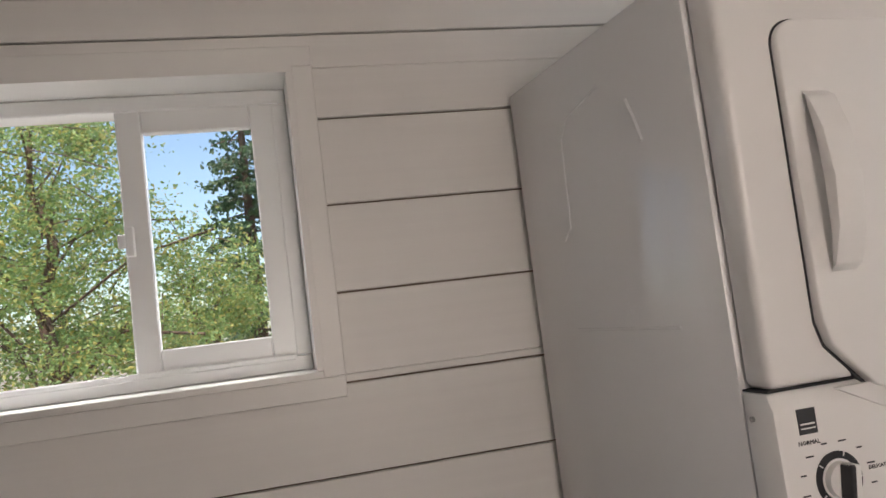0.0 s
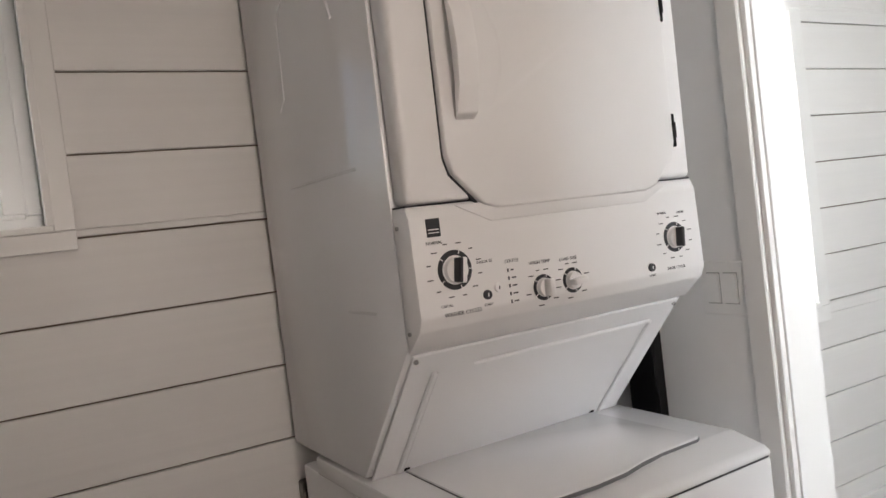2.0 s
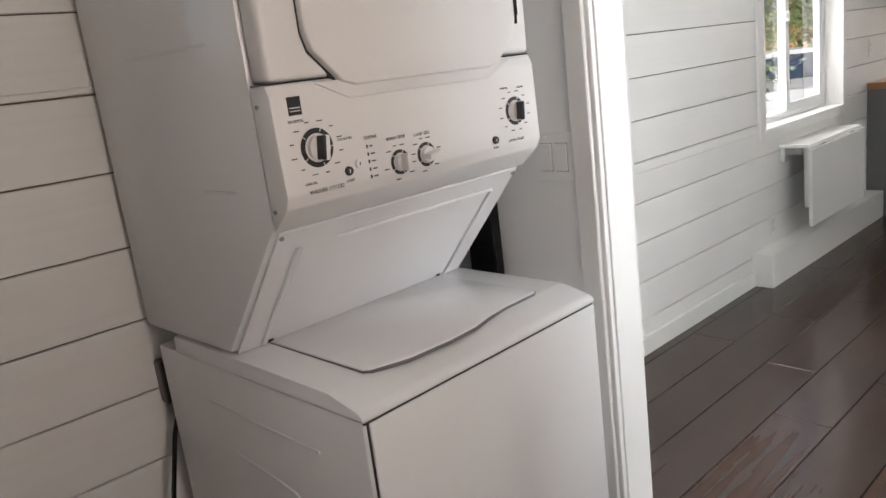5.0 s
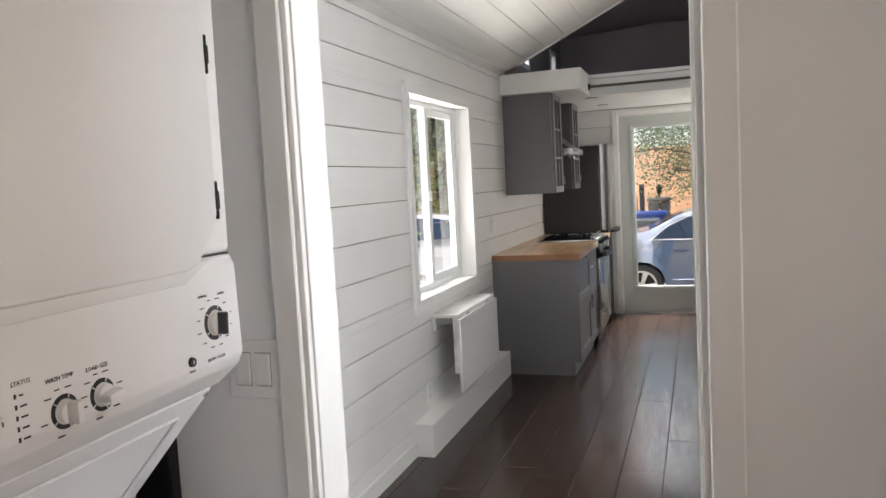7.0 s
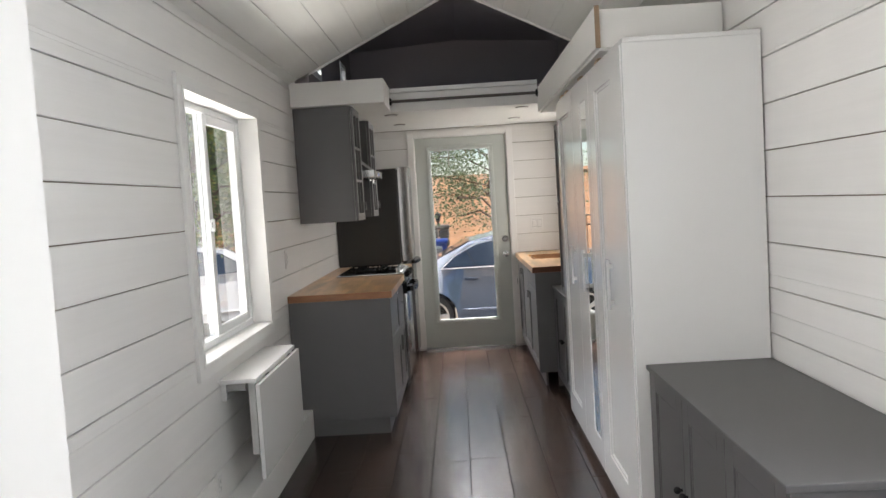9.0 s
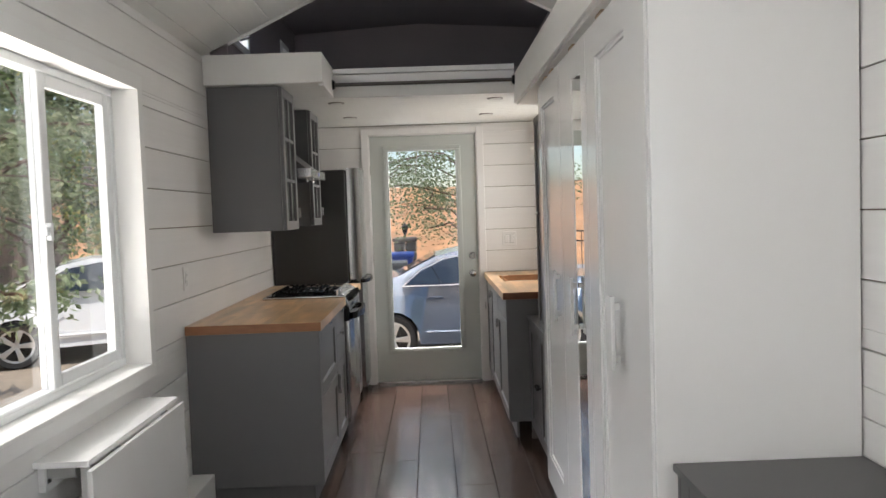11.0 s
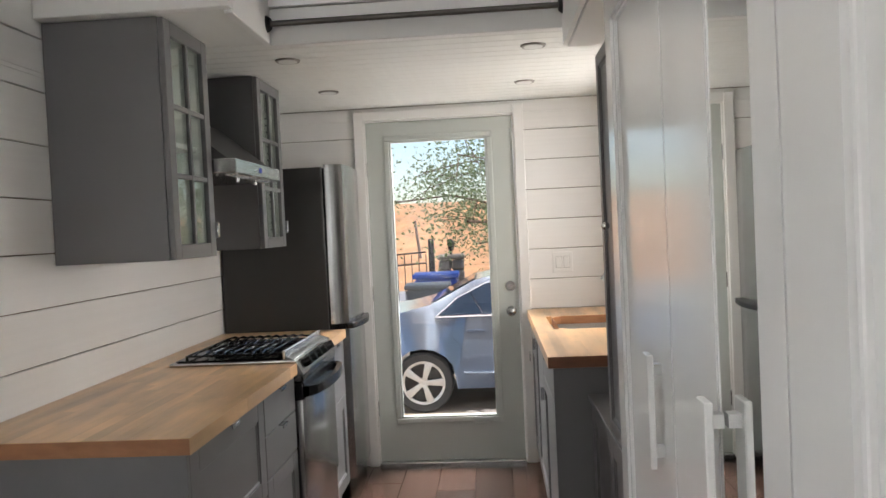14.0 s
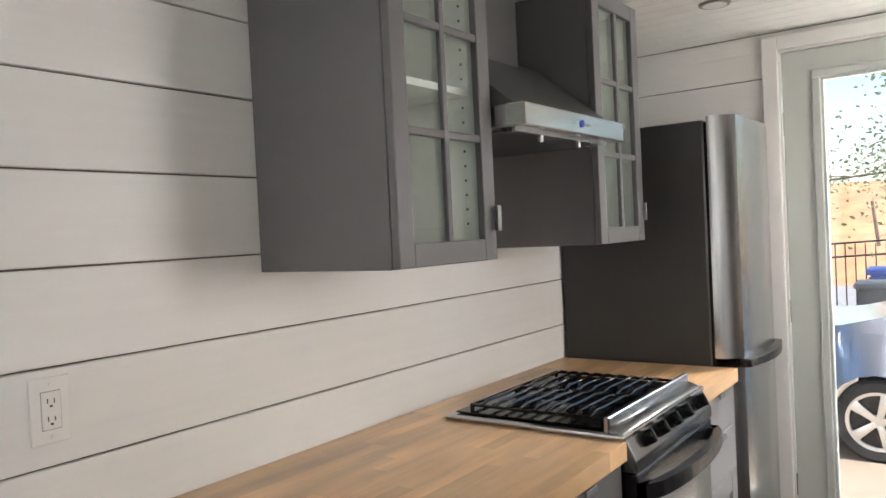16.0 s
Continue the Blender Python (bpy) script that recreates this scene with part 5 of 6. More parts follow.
def downlights():
    t0 = None
    for x, y in ((6.99, 0.98), (7.74, 0.97), (6.99, -0.06), (7.77, -0.057)):
        if t0 is None:
            t0 = thing("ceiling_light", "round recessed downlight, switched off", "downlight", "kitchen downlights", at=(x, y, LOFT_Z))
            bm = rod((0, 0, 0.004), (0, 0, -0.006), 0.056, 0.050, 32)
            part("trim_ring", bm, M_NICKEL, t0, smooth=True)
            part("lens", rod((0, 0, -0.004), (0, 0, -0.0075), 0.040, None, 28), M_LENS, t0, "pale unlit lens", smooth=True)
        else:
            copy_thing(t0, pose(x, y, LOFT_Z))


M_NICKEL = material("brushed_nickel", (0.32, 0.30, 0.28), 0.35, metal=1.0)
M_LENS = material("frosted_lens", (0.7, 0.7, 0.68), 0.5)
downlights()
# ---------------------------------------------------------------- outdoors
G = -0.52
M_GROUND = material("dry_dusty_ground", (0.27, 0.22, 0.17), 0.95, grain=0.12, grain_scale=(6, 6, 6), mottled=0.22, mottle_scale=0.35, bump=0.6, bump_scale=25)
M_HILL = material("dry_golden_hill_grass", (0.43, 0.22, 0.10), 0.95, grain=0.35, grain_scale=(0.25, 0.9, 0.9), mottled=0.22, mottle_scale=0.10, bump=0.5, bump_scale=4)
M_ROAD = material("pale_asphalt", (0.26, 0.26, 0.27), 0.9, grain=0.1, grain_scale=(5, 5, 5), mottled=0.08)
M_BARK = material("brown_bark", (0.12, 0.075, 0.05), 0.9, grain=0.3, grain_scale=(14, 14, 3), bump=0.6, bump_scale=(30, 30, 6))
M_WOOD = material("weathered_fence_wood", (0.16, 0.12, 0.10), 0.85, grain=0.25, grain_scale=(20, 20, 2), per_piece=0.2, bump=0.2)
M_PAINTCAR = material("silver_blue_car_paint", (0.10, 0.135, 0.20), 0.14, metal=0.45, coat=1.0)
M_PAINTWHITE = material("white_car_paint", (0.75, 0.76, 0.77), 0.25, coat=0.6)
M_TYRE = material("tyre_rubber", (0.02, 0.02, 0.021), 0.75, bump=0.1)
M_ALLOY = material("silver_alloy", (0.62, 0.61, 0.60), 0.3, metal=0.8)
M_CARGLASS = material("dark_car_glass", (0.02, 0.03, 0.045), 0.05, spec=0.8)
M_BINBLUE = material("blue_bin_plastic", (0.02, 0.08, 0.42), 0.45)
M_BINGREY = material("grey_bin_plastic", (0.10, 0.11, 0.12), 0.5)
M_STONE = material("rough_grey_stone", (0.22, 0.19, 0.17), 0.9, mottled=0.3, mottle_scale=8, bump=0.6, bump_scale=14)


def leaf_material(name, a, b, c):
    """Leaves whose green changes from leaf to leaf; thin, so that light comes through."""
    m = bpy.data.materials.new(name)
    m.use_nodes = True
    nt = m.node_tree
    n, l = nt.nodes, nt.links
    bs = n["Principled BSDF"]
    bs.inputs["Roughness"].default_value = 0.6
    geo = n.new("ShaderNodeNewGeometry")
    ramp = n.new("ShaderNodeValToRGB")
    ramp.color_ramp.elements[0].color = (*a, 1)
    ramp.color_ramp.elements[1].color = (*c, 1)
    e = ramp.color_ramp.elements.new(0.6)
    e.color = (*b, 1)
    l.new(geo.outputs["Random Per Island"], ramp.inputs[0])
    l.new(ramp.outputs[0], bs.inputs["Base Color"])
    tr = n.new("ShaderNodeBsdfTranslucent")
    l.new(ramp.outputs[0], tr.inputs["Color"])
    mix = n.new("ShaderNodeMixShader")
    mix.inputs[0].default_value = 0.45
    l.new(bs.outputs[0], mix.inputs[1])
    l.new(tr.outputs[0], mix.inputs[2])
    l.new(mix.outputs[0], n["Material Output"].inputs["Surface"])
    return m


M_LOCUST = leaf_material("yellow_green_leaves", (0.17, 0.27, 0.08), (0.30, 0.42, 0.15), (0.55, 0.46, 0.13))
M_OLIVE = leaf_material("grey_green_leaves", (0.13, 0.18, 0.08), (0.21, 0.27, 0.14), (0.34, 0.38, 0.22))
M_FIR = leaf_material("dark_green_needles", (0.05, 0.10, 0.05), (0.09, 0.16, 0.07), (0.16, 0.22, 0.10))


def leaves_mesh(name, points, size, mat, rng, droop=0.4):
    """Many small leaf blades, each bent once along its length, round the points."""
    v, f = [], []
    for p in points:
        d = Vector((rng.gauss(0, 1), rng.gauss(0, 1), rng.gauss(0, 0.6) - droop)).normalized()
        s = d.cross(Vector((rng.gauss(0, 1), rng.gauss(0, 1), rng.gauss(0, 1)))).normalized()
        L = size * rng.uniform(0.6, 1.3)
        w = L * 0.28
        up = s.cross(d) * L * 0.12
        k = len(v)
        v += [p, p + d * L * 0.5 + s * w + up, p + d * L, p + d * L * 0.5 - s * w + up]
        f += [(k, k + 1, k + 2), (k, k + 2, k + 3)]
    me = bpy.data.meshes.new(name)
    me.from_pydata([tuple(p) for p in v], [], f)
    me.materials.append(mat)
    return me


def broad_tree(x, y, h, spread, leaf, mat, label, seed, count=7000, trunk=0.16, low=0.25, ground=None):
    """A tree with a tapered trunk, limbs, twigs and a loose crown of leaves in clumps."""
    rng = random.Random(seed)
    g = G if ground is None else ground
    t = thing("tree", label, "tree", at=(x, y, g))
    bm = bmesh.new()
    top = Vector((rng.uniform(-0.3, 0.3), rng.uniform(-0.3, 0.3), h * 0.8))
    stem = [top * (i / 6) + Vector((rng.gauss(0, 0.05), rng.gauss(0, 0.05), 0)) * i for i in range(7)]
    for i, (a, b) in enumerate(zip(stem, stem[1:])):
        add(bm, rod(a, b, trunk * (1 - i / 7.5), trunk * (1 - (i + 1) / 7.5), 10))
    part("trunk", bm, M_BARK, t, smooth=True)
    bm = bmesh.new()
    tips = []
    n = 22
    for i in range(n):
        u = low + (0.98 - low) * i / n
        base = top * u
        ang = i * 2.4 + rng.uniform(-0.5, 0.5)
        reach = spread * (1 - 0.55 * abs(u - 0.45) / 0.55) * rng.uniform(0.65, 1.15)
        end = base + Vector((math.cos(ang) * reach, math.sin(ang) * reach, h * rng.uniform(0.02, 0.22)))
        mid = base.lerp(end, 0.5) + Vector((0, 0, h * 0.04))
        add(bm, tube([base, mid, end], trunk * 0.20 * (1.2 - u), 6))
        for k in range(5):
            s = rng.uniform(0.35, 1.0)
            p = base.lerp(mid, s * 2) if s < 0.5 else mid.lerp(end, s * 2 - 1)
            q = p + Vector((rng.gauss(0, 0.22), rng.gauss(0, 0.22), rng.gauss(0, 0.12))) * spread
            add(bm, tube([p, p.lerp(q, 0.5) + Vector((0, 0, 0.05)), q], trunk * 0.06, 5))
            tips += [q, p.lerp(q, 0.6)]
        tips += [end, mid.lerp(end, 0.7)]
    part("limbs", bm, M_BARK, t)
    pts = []
    clump = spread * 0.13
    while len(pts) < count:
        c = rng.choice(tips)
        r = clump * rng.uniform(0.4, 1.3)
        pts.append(c + Vector((rng.gauss(0, r), rng.gauss(0, r), rng.gauss(0, r * 0.6) - r * 0.2)))
    ob = new("crown", leaves_mesh("crown", pts, leaf, mat, rng))
    ob.parent = t
    return t


def fir_tree(x, y, h, label, seed, count=11000):
    rng = random.Random(seed)
    t = thing("conifer", label, "tree", at=(x, y, G))
    part("trunk", rod((0, 0, 0), (0, 0, h), 0.24, 0.02, 10), M_BARK, t, smooth=True)
    bm = bmesh.new()
    pts = []
    n = 80
    for i in range(n):
        u = 0.12 + 0.86 * i / n
        r = h * 0.17 * (1 - u) ** 0.8 * rng.uniform(0.6, 1.15) + 0.15
        a = i * 2.4
        end = Vector((math.cos(a) * r, math.sin(a) * r, h * u - r * 0.25))
        add(bm, tube([(0, 0, h * u), tuple(Vector((0, 0, h * u)).lerp(end, 0.5) + Vector((0, 0, 0.05))), tuple(end)], 0.025, 5))
        for k in range(count // n):
            s = rng.uniform(0.15, 1) ** 0.7
            p = Vector((0, 0, h * u)).lerp(end, s)
            if u > 0.6 and rng.random() < 0.7:
                continue
            pts.append(p + Vector((rng.gauss(0, 0.16), rng.gauss(0, 0.16), rng.gauss(0, 0.10))))
    part("limbs", bm, M_BARK, t)
    ob = new("crown", leaves_mesh("crown", pts, 0.20, M_FIR, rng, 0.7))
    ob.parent = t


def ground_sheet():
    """One sheet to the horizon; flat by the house, a long hill across the road."""
    bm = bmesh.new()
    xs = [-900, -300, -100, -40, -15, 0, 8, 12, 16, 20, 24, 28, 30, 33, 38, 45, 55, 70, 90, 120, 160, 230, 320, 500, 900]
    ys = [-900, -400, -200, -120, -80, -50, -30, -18, -10, -5, 0, 5, 10, 18, 30, 50, 80, 120, 200, 400, 900]
    def height(x, y):
        h = 0.0
        if x > 30:
            u = min(1, (x - 30) / 90)
            h = 5.6 * (u * u * (3 - 2 * u)) * (1 + 0.10 * math.sin(y * 0.02 + 1) + 0.05 * math.sin(x * 0.05 + y * 0.03))
            if x > 160:
                h *= max(0.0, 1 - (x - 160) / 400)
        return G + h
    vs = [[bm.verts.new((x, y, height(x, y))) for y in ys] for x in xs]
    for i in range(len(xs) - 1):
        for j in range(len(ys) - 1):
            f = bm.faces.new((vs[i][j], vs[i + 1][j], vs[i + 1][j + 1], vs[i][j + 1]))
            f.material_index = 1 if xs[i] >= 28 else 0
            f.smooth = True
    ob = structure("ground", bm, M_GROUND, "dusty dry yard and golden hillside", "ground")
    ob.data.materials.append(M_HILL)
    structure("road", boxes((21, 27.5, -300, 300, G, G + 0.02)), M_ROAD, "pale asphalt road in front of the hill", "road")


ground_sheet()


def car(x, y, rz, paint, label):
    """A four-door saloon, its length along y, nose towards -y."""
    t = thing("car", label, "car", "parked cars", at=(x, y, G), rz=rz)
    W = 0.88
    # side outline (y, z), from the rear bumper over the roof to the nose
    side = [(2.30, 0.28), (2.34, 0.50), (2.30, 0.86), (2.16, 1.02), (1.55, 1.06), (1.20, 1.14), (0.72, 1.38), (0.30, 1.465), (-0.25, 1.475), (-0.70, 1.42), (-1.35, 1.06), (-1.60, 0.98), (-2.15, 0.86), (-2.42, 0.66), (-2.45, 0.36), (-2.35, 0.24)]
    wheels = (1.30, -1.40)
    bottom = []
    for wy in (-1.40, 1.30):
        bottom += [(wy + 0.37 * math.cos(radians(a)), 0.32 + 0.37 * math.sin(radians(a))) for a in range(190, -11, -20)]
    outline = side + [(-2.0, 0.22)] + [(p[0], max(p[1], 0.22)) for p in bottom] + [(2.05, 0.24)]
    bm = bmesh.new()
    rows = []
    for w, inset in ((-1.0, 0.05), (-0.97, 0.0), (-0.80, 0.0), (0.80, 0.0), (0.97, 0.0), (1.0, 0.05)):
        ring = []
        for p in outline:
            z = p[1]
            tuck = 0.0 if z < 0.70 else (z - 0.70) * 0.30 if z < 1.02 else 0.096 + (z - 1.02) * 0.42
            xx = w * (W - tuck)
            ring.append(bm.verts.new((xx, p[0] * (1 - (inset * 0.15 if abs(p[0]) > 2 else 0)), z)))
        rows.append(ring)
    n = len(outline)
    for a, b in zip(rows, rows[1:]):
        for i in range(n):
            bm.faces.new((a[i], a[(i + 1) % n], b[(i + 1) % n], b[i]))
    for ring in (rows[0], rows[-1]):
        bm.faces.new(ring)
    bmesh.ops.triangulate(bm, faces=[f for f in bm.faces if len(f.verts) > 4])
    bmesh.ops.recalc_face_normals(bm, faces=bm.faces)
    body = part("body", bm, paint, t, smooth=True)
    for s in (-1, 1):
        def on(y, z, off=0.006):
            tuck = 0.0 if z < 0.70 else (z - 0.70) * 0.30 if z < 1.02 else 0.096 + (z - 1.02) * 0.42
            return (s * (W - tuck + off), y, z)
        def sheet(pts, name, mat, off, parent, label=""):
            bm = bmesh.new()
            f = bm.faces.new([bm.verts.new(on(y, z, off)) for y, z in pts])
            ext = bmesh.ops.extrude_face_region(bm, geom=[f])
            for v in ext["geom"]:
                if isinstance(v, bmesh.types.BMVert):
                    v.co.x -= s * 0.02
            bmesh.ops.recalc_face_normals(bm, faces=bm.faces)
            return part(name, bm, mat, parent, label)
        glass_out = [(1.16, 1.005), (0.92, 1.20), (0.62, 1.345), (0.20, 1.41), (-0.25, 1.415), (-0.62, 1.36), (-1.18, 1.02), (-0.2, 1.0)]
        sheet(glass_out, "window_surround", M_ALLOY, 0.003, t, "bright window surround")
        sheet([(1.13, 1.018), (0.91, 1.195), (0.61, 1.335), (0.20, 1.400), (-0.25, 1.405), (-0.61, 1.350), (-1.14, 1.028), (-0.2, 1.015)], "window_rubber", M_BLACK, 0.006, t)
        sheet([(1.11, 1.024), (0.905, 1.188), (0.775, 1.252), (0.645, 1.024)], "side_window", M_CARGLASS, 0.009, t)
        sheet([(0.63, 1.024), (0.76, 1.258), (0.61, 1.328), (0.20, 1.393), (-0.12, 1.397), (-0.12, 1.024)], "side_window", M_CARGLASS, 0.009, t)
        sheet([(-0.15, 1.024), (-0.15, 1.397), (-0.25, 1.397), (-0.60, 1.342), (-1.11, 1.034)], "side_window", M_CARGLASS, 0.009, t)
        for yy, z0, z1 in ((0.93, 0.62, 1.00), (-0.13, 0.30, 1.00), (-1.02, 0.40, 1.0)):
            part("door_seam", tube([on(yy, z1, 0.001), on(yy + (0.05 if yy > 0.5 else 0), (z0 + z1) / 2, 0.001), on(yy - (0.12 if yy > 0.5 else 0), z0, 0.001)], 0.004, 5), M_INK, body)
        for yy in (0.72, -0.32):
            part("door_handle", tube([on(yy + 0.09, 0.86, 0.0), on(yy + 0.05, 0.865, 0.028), on(yy - 0.05, 0.865, 0.028), on(yy - 0.09, 0.86, 0.0)], 0.013, 8), paint, t, smooth=True)
        part("fuel_flap", tube([on(1.62, 0.96, 0.001), on(1.62, 0.82, 0.001), on(1.48, 0.80, 0.001), on(1.47, 0.95, 0.001), on(1.62, 0.96, 0.001)], 0.003, 5), M_INK, body)
        part("side_rub_strip", tube([on(0.86, 0.42, 0.0), on(0.2, 0.41, 0.004), on(-0.98, 0.40, 0.0)], 0.02, 8), paint, body, smooth=True)
        for wy in wheels:
            wheel = part("wheel", rod((s * (W - 0.20), wy, 0.32), (s * (W - 0.06), wy, 0.32), 0.235, None, 36), M_BLACK, t, smooth=True)
            bm = bmesh.new()
            prof = [(0.225, -0.20), (0.30, -0.20), (0.322, -0.175), (0.322, -0.055), (0.30, -0.025), (0.225, -0.03)]
            k = 40
            rings = [[bm.verts.new((s * (W + d), wy + r * math.cos(2 * math.pi * i / k), 0.322 + r * math.sin(2 * math.pi * i / k))) for r, d in prof] for i in range(k)]
            for i in range(k):
                a, b = rings[i], rings[(i + 1) % k]
                for j in range(len(prof)):
                    bm.faces.new((a[j], a[(j + 1) % len(prof)], b[(j + 1) % len(prof)], b[j]))
            bmesh.ops.recalc_face_normals(bm, faces=bm.faces)
            part("tyre", bm, M_TYRE, wheel, smooth=True)
            bm = bmesh.new()
            for i in range(5):
                a = 2 * math.pi * i / 5 + 0.3
                one = prism([(-0.022, 0.03), (0.022, 0.03), (0.042, 0.215), (-0.042, 0.215)], "x", -0.022, 0.006, bevel=0.005)
                add(bm, one, Matrix.Translation((s * (W - 0.045), wy, 0.322)) @ Matrix.Rotation(a, 4, "X"))
            add(bm, rod((s * (W - 0.07), wy, 0.322), (s * (W - 0.032), wy, 0.322), 0.055, 0.050, 24))
            ring = bmesh.new()
            kk = 40
            rr = [[ring.verts.new((s * (W + d), wy + r * math.cos(2 * math.pi * i / kk), 0.322 + r * math.sin(2 * math.pi * i / kk))) for r, d in ((0.205, -0.06), (0.205, -0.035), (0.232, -0.028), (0.232, -0.06))] for i in range(kk)]
            for i in range(kk):
                a, b = rr[i], rr[(i + 1) % kk]
                for j in range(4):
                    ring.faces.new((a[j], a[(j + 1) % 4], b[(j + 1) % 4], b[j]))
            bmesh.ops.recalc_face_normals(ring, faces=ring.faces)
            add(bm, ring)
            part("rim", bm, M_ALLOY, wheel, "silver five-spoke rim", smooth=True)
    for nm, pts in (("rear_window", [(0.72, 1.385), (1.20, 1.145)]), ("windscreen", [(-0.74, 1.405), (-1.33, 1.075)])):
        (ya, za), (yb, zb) = pts
        bm = bmesh.new()
        f = bm.faces.new([bm.verts.new(v) for v in ((-0.56, ya, za + 0.004), (0.56, ya, za + 0.004), (0.66, yb, zb + 0.004), (-0.66, yb, zb + 0.004))])
        e = bmesh.ops.extrude_face_region(bm, geom=[f])
        for v in e["geom"]:
            if isinstance(v, bmesh.types.BMVert):
                v.co.z += 0.008
        bmesh.ops.recalc_face_normals(bm, faces=bm.faces)
        part(nm, bm, M_CARGLASS, t)
    for s in (-1, 1):
        part("tail_light", boxes((s * 0.60 - 0.14, s * 0.60 + 0.14, 2.27, 2.33, 0.74, 0.88), bevel=0.02), M_REDLIGHT, t)
        part("headlight", boxes((s * 0.62 - 0.16, s * 0.62 + 0.16, -2.40, -2.28, 0.62, 0.74), bevel=0.02), M_ALLOY, t)
    return t


M_REDLIGHT = material("red_lamp_plastic", (0.35, 0.01, 0.01), 0.2)
car(12.55, -0.36, 0, M_PAINTCAR, "silver-blue four-door saloon parked on dirt")
car(13.6, 5.3, 25, M_PAINTWHITE, "white four-door saloon parked under trees")


def wheelie_bin(x, y, rz, mat, lid, label, size=1.0):
    t = thing("wheelie_bin", label, "bin", "wheeled bins", at=(x, y, G), rz=rz)
    bm = bmesh.new()
    lo = [(-0.22, -0.26), (0.22, -0.26), (0.22, 0.26), (-0.22, 0.26)]
    a = [bm.verts.new((p[0], p[1], 0.06)) for p in lo]
    b = [bm.verts.new((p[0] * 1.3, p[1] * 1.3, 1.0)) for p in lo]
    bm.faces.new(a[::-1])
    bm.faces.new(b)
    for i in range(4):
        bm.faces.new((a[i], a[(i + 1) % 4], b[(i + 1) % 4], b[i]))
    bmesh.ops.bevel(bm, geom=list(bm.edges), offset=0.03, segments=2, affect="EDGES")
    part("bin_body", bm, mat, t, smooth=True)
    part("lid", prism([(-0.33, 1.0), (0.36, 1.0), (0.36, 1.03), (0.1, 1.09), (-0.33, 1.07)], "y", -0.36, 0.36, bevel=0.015), lid, t, smooth=True)
    for s in (-1, 1):
        part("wheel", rod((0.26, s * 0.24, 0.12), (0.26, s * 0.31, 0.12), 0.12, None, 20), M_TYRE, t, smooth=True)
    part("bin_handle", rod((0.34, -0.2, 0.98), (0.34, 0.2, 0.98), 0.018, None, 10), mat, t, smooth=True)
    part("print_mark", boxes((-0.292, -0.288, -0.10, 0.06, 0.76, 0.79), (-0.288, -0.284, -0.06, 0.05, 0.70, 0.74)), M_APPL, t, "pale unreadable print")
    t.scale = (size, size, size)


wheelie_bin(16.0, 1.22, 0, M_BINGREY, M_BINGREY, "grey wheeled bin with a pale mark")
wheelie_bin(17.0, 1.15, 0, M_BINBLUE, M_BINBLUE, "blue wheeled recycling bin", 1.1)


def iron_gate(x, y0, y1):
    t = thing("iron_gate", "black wrought iron driveway gate with an arched top", "gate")
    n = int((y1 - y0) / 0.15)
    for z in (0.15, 1.25):
        part("rail", tube([(x, y0, G + z), (x, (y0 + y1) / 2, G + z - (0.08 if z > 1 else 0)), (x, y1, G + z)], 0.018, 8), M_IRON, t, smooth=True)
    part("rail", tube([(x, y0, G + 1.48), (x, (y0 + y1) / 2, G + 1.40), (x, y1, G + 1.48)], 0.018, 8), M_IRON, t, smooth=True)
    for i in range(n + 1):
        y = y0 + (y1 - y0) * i / n
        part("bar", rod((x, y, G + 0.05), (x, y, G + 1.43), 0.010, None, 6), M_IRON, t, smooth=True)
    part("post", boxes((x - 0.06, x + 0.06, y0 - 0.18, y0 - 0.06, G, G + 1.75), bevel=0.01), M_IRON, t)


iron_gate(19.5, 1.55, 4.6)


def stone_pillar(x, y):
    t = thing("stone_pillar", "rough stone gate pillar with a small lantern", "pillar")
    rng = random.Random(4)
    k = 0
    for r in range(6):
        for i in range(2):
            a = y - 0.26 + i * 0.26
            part("stone", boxes((x - 0.25, x + 0.25, a + 0.006, a + 0.254, G + r * 0.22 + 0.005, G + r * 0.22 + 0.215), bevel=rng.uniform(0.025, 0.05)), M_STONE, t)
    part("cap", boxes((x - 0.28, x + 0.28, y - 0.28, y + 0.28, G + 1.32, G + 1.42), bevel=0.03), M_STONE, t)
    l = thing("lantern", "small dark lantern on the stone pillar", "lantern")
    bm = rod((x, y, G + 1.42), (x, y, G + 1.50), 0.025, None, 10)
    add(bm, rod((x, y, G + 1.50), (x, y, G + 1.66), 0.05, 0.075, 6))
    add(bm, rod((x, y, G + 1.66), (x, y, G + 1.74), 0.09, 0.01, 6))
    part("lamp_body", bm, M_IRON, l)


stone_pillar(19.2, 1.0)


def wood_fence(x, y0, y1, label):
    t = thing("wood_fence", label, "fence")
    rng = random.Random(11)
    y = y1
    while y > y0:
        h = rng.uniform(0.98, 1.15)
        bm = prism([(-0.045, 0), (0.045, 0), (0.045, h - 0.05), (0.0, h), (-0.045, h - 0.05)], "x", -0.012, 0.012)
        bm.transform(Matrix.Translation((x + rng.uniform(-0.02, 0.02), y, G)) @ Matrix.Rotation(rng.uniform(-0.05, 0.05), 4, "X"))
        part("picket", bm, M_WOOD, t)
        y -= 0.125
    for z in (0.3, 0.8):
        part("rail", boxes((x + 0.02, x + 0.06, y0, y1, G + z, G + z + 0.08)), M_WOOD, t)


wood_fence(18.6, -6.0, 0.42, "weathered wooden picket fence by the road")


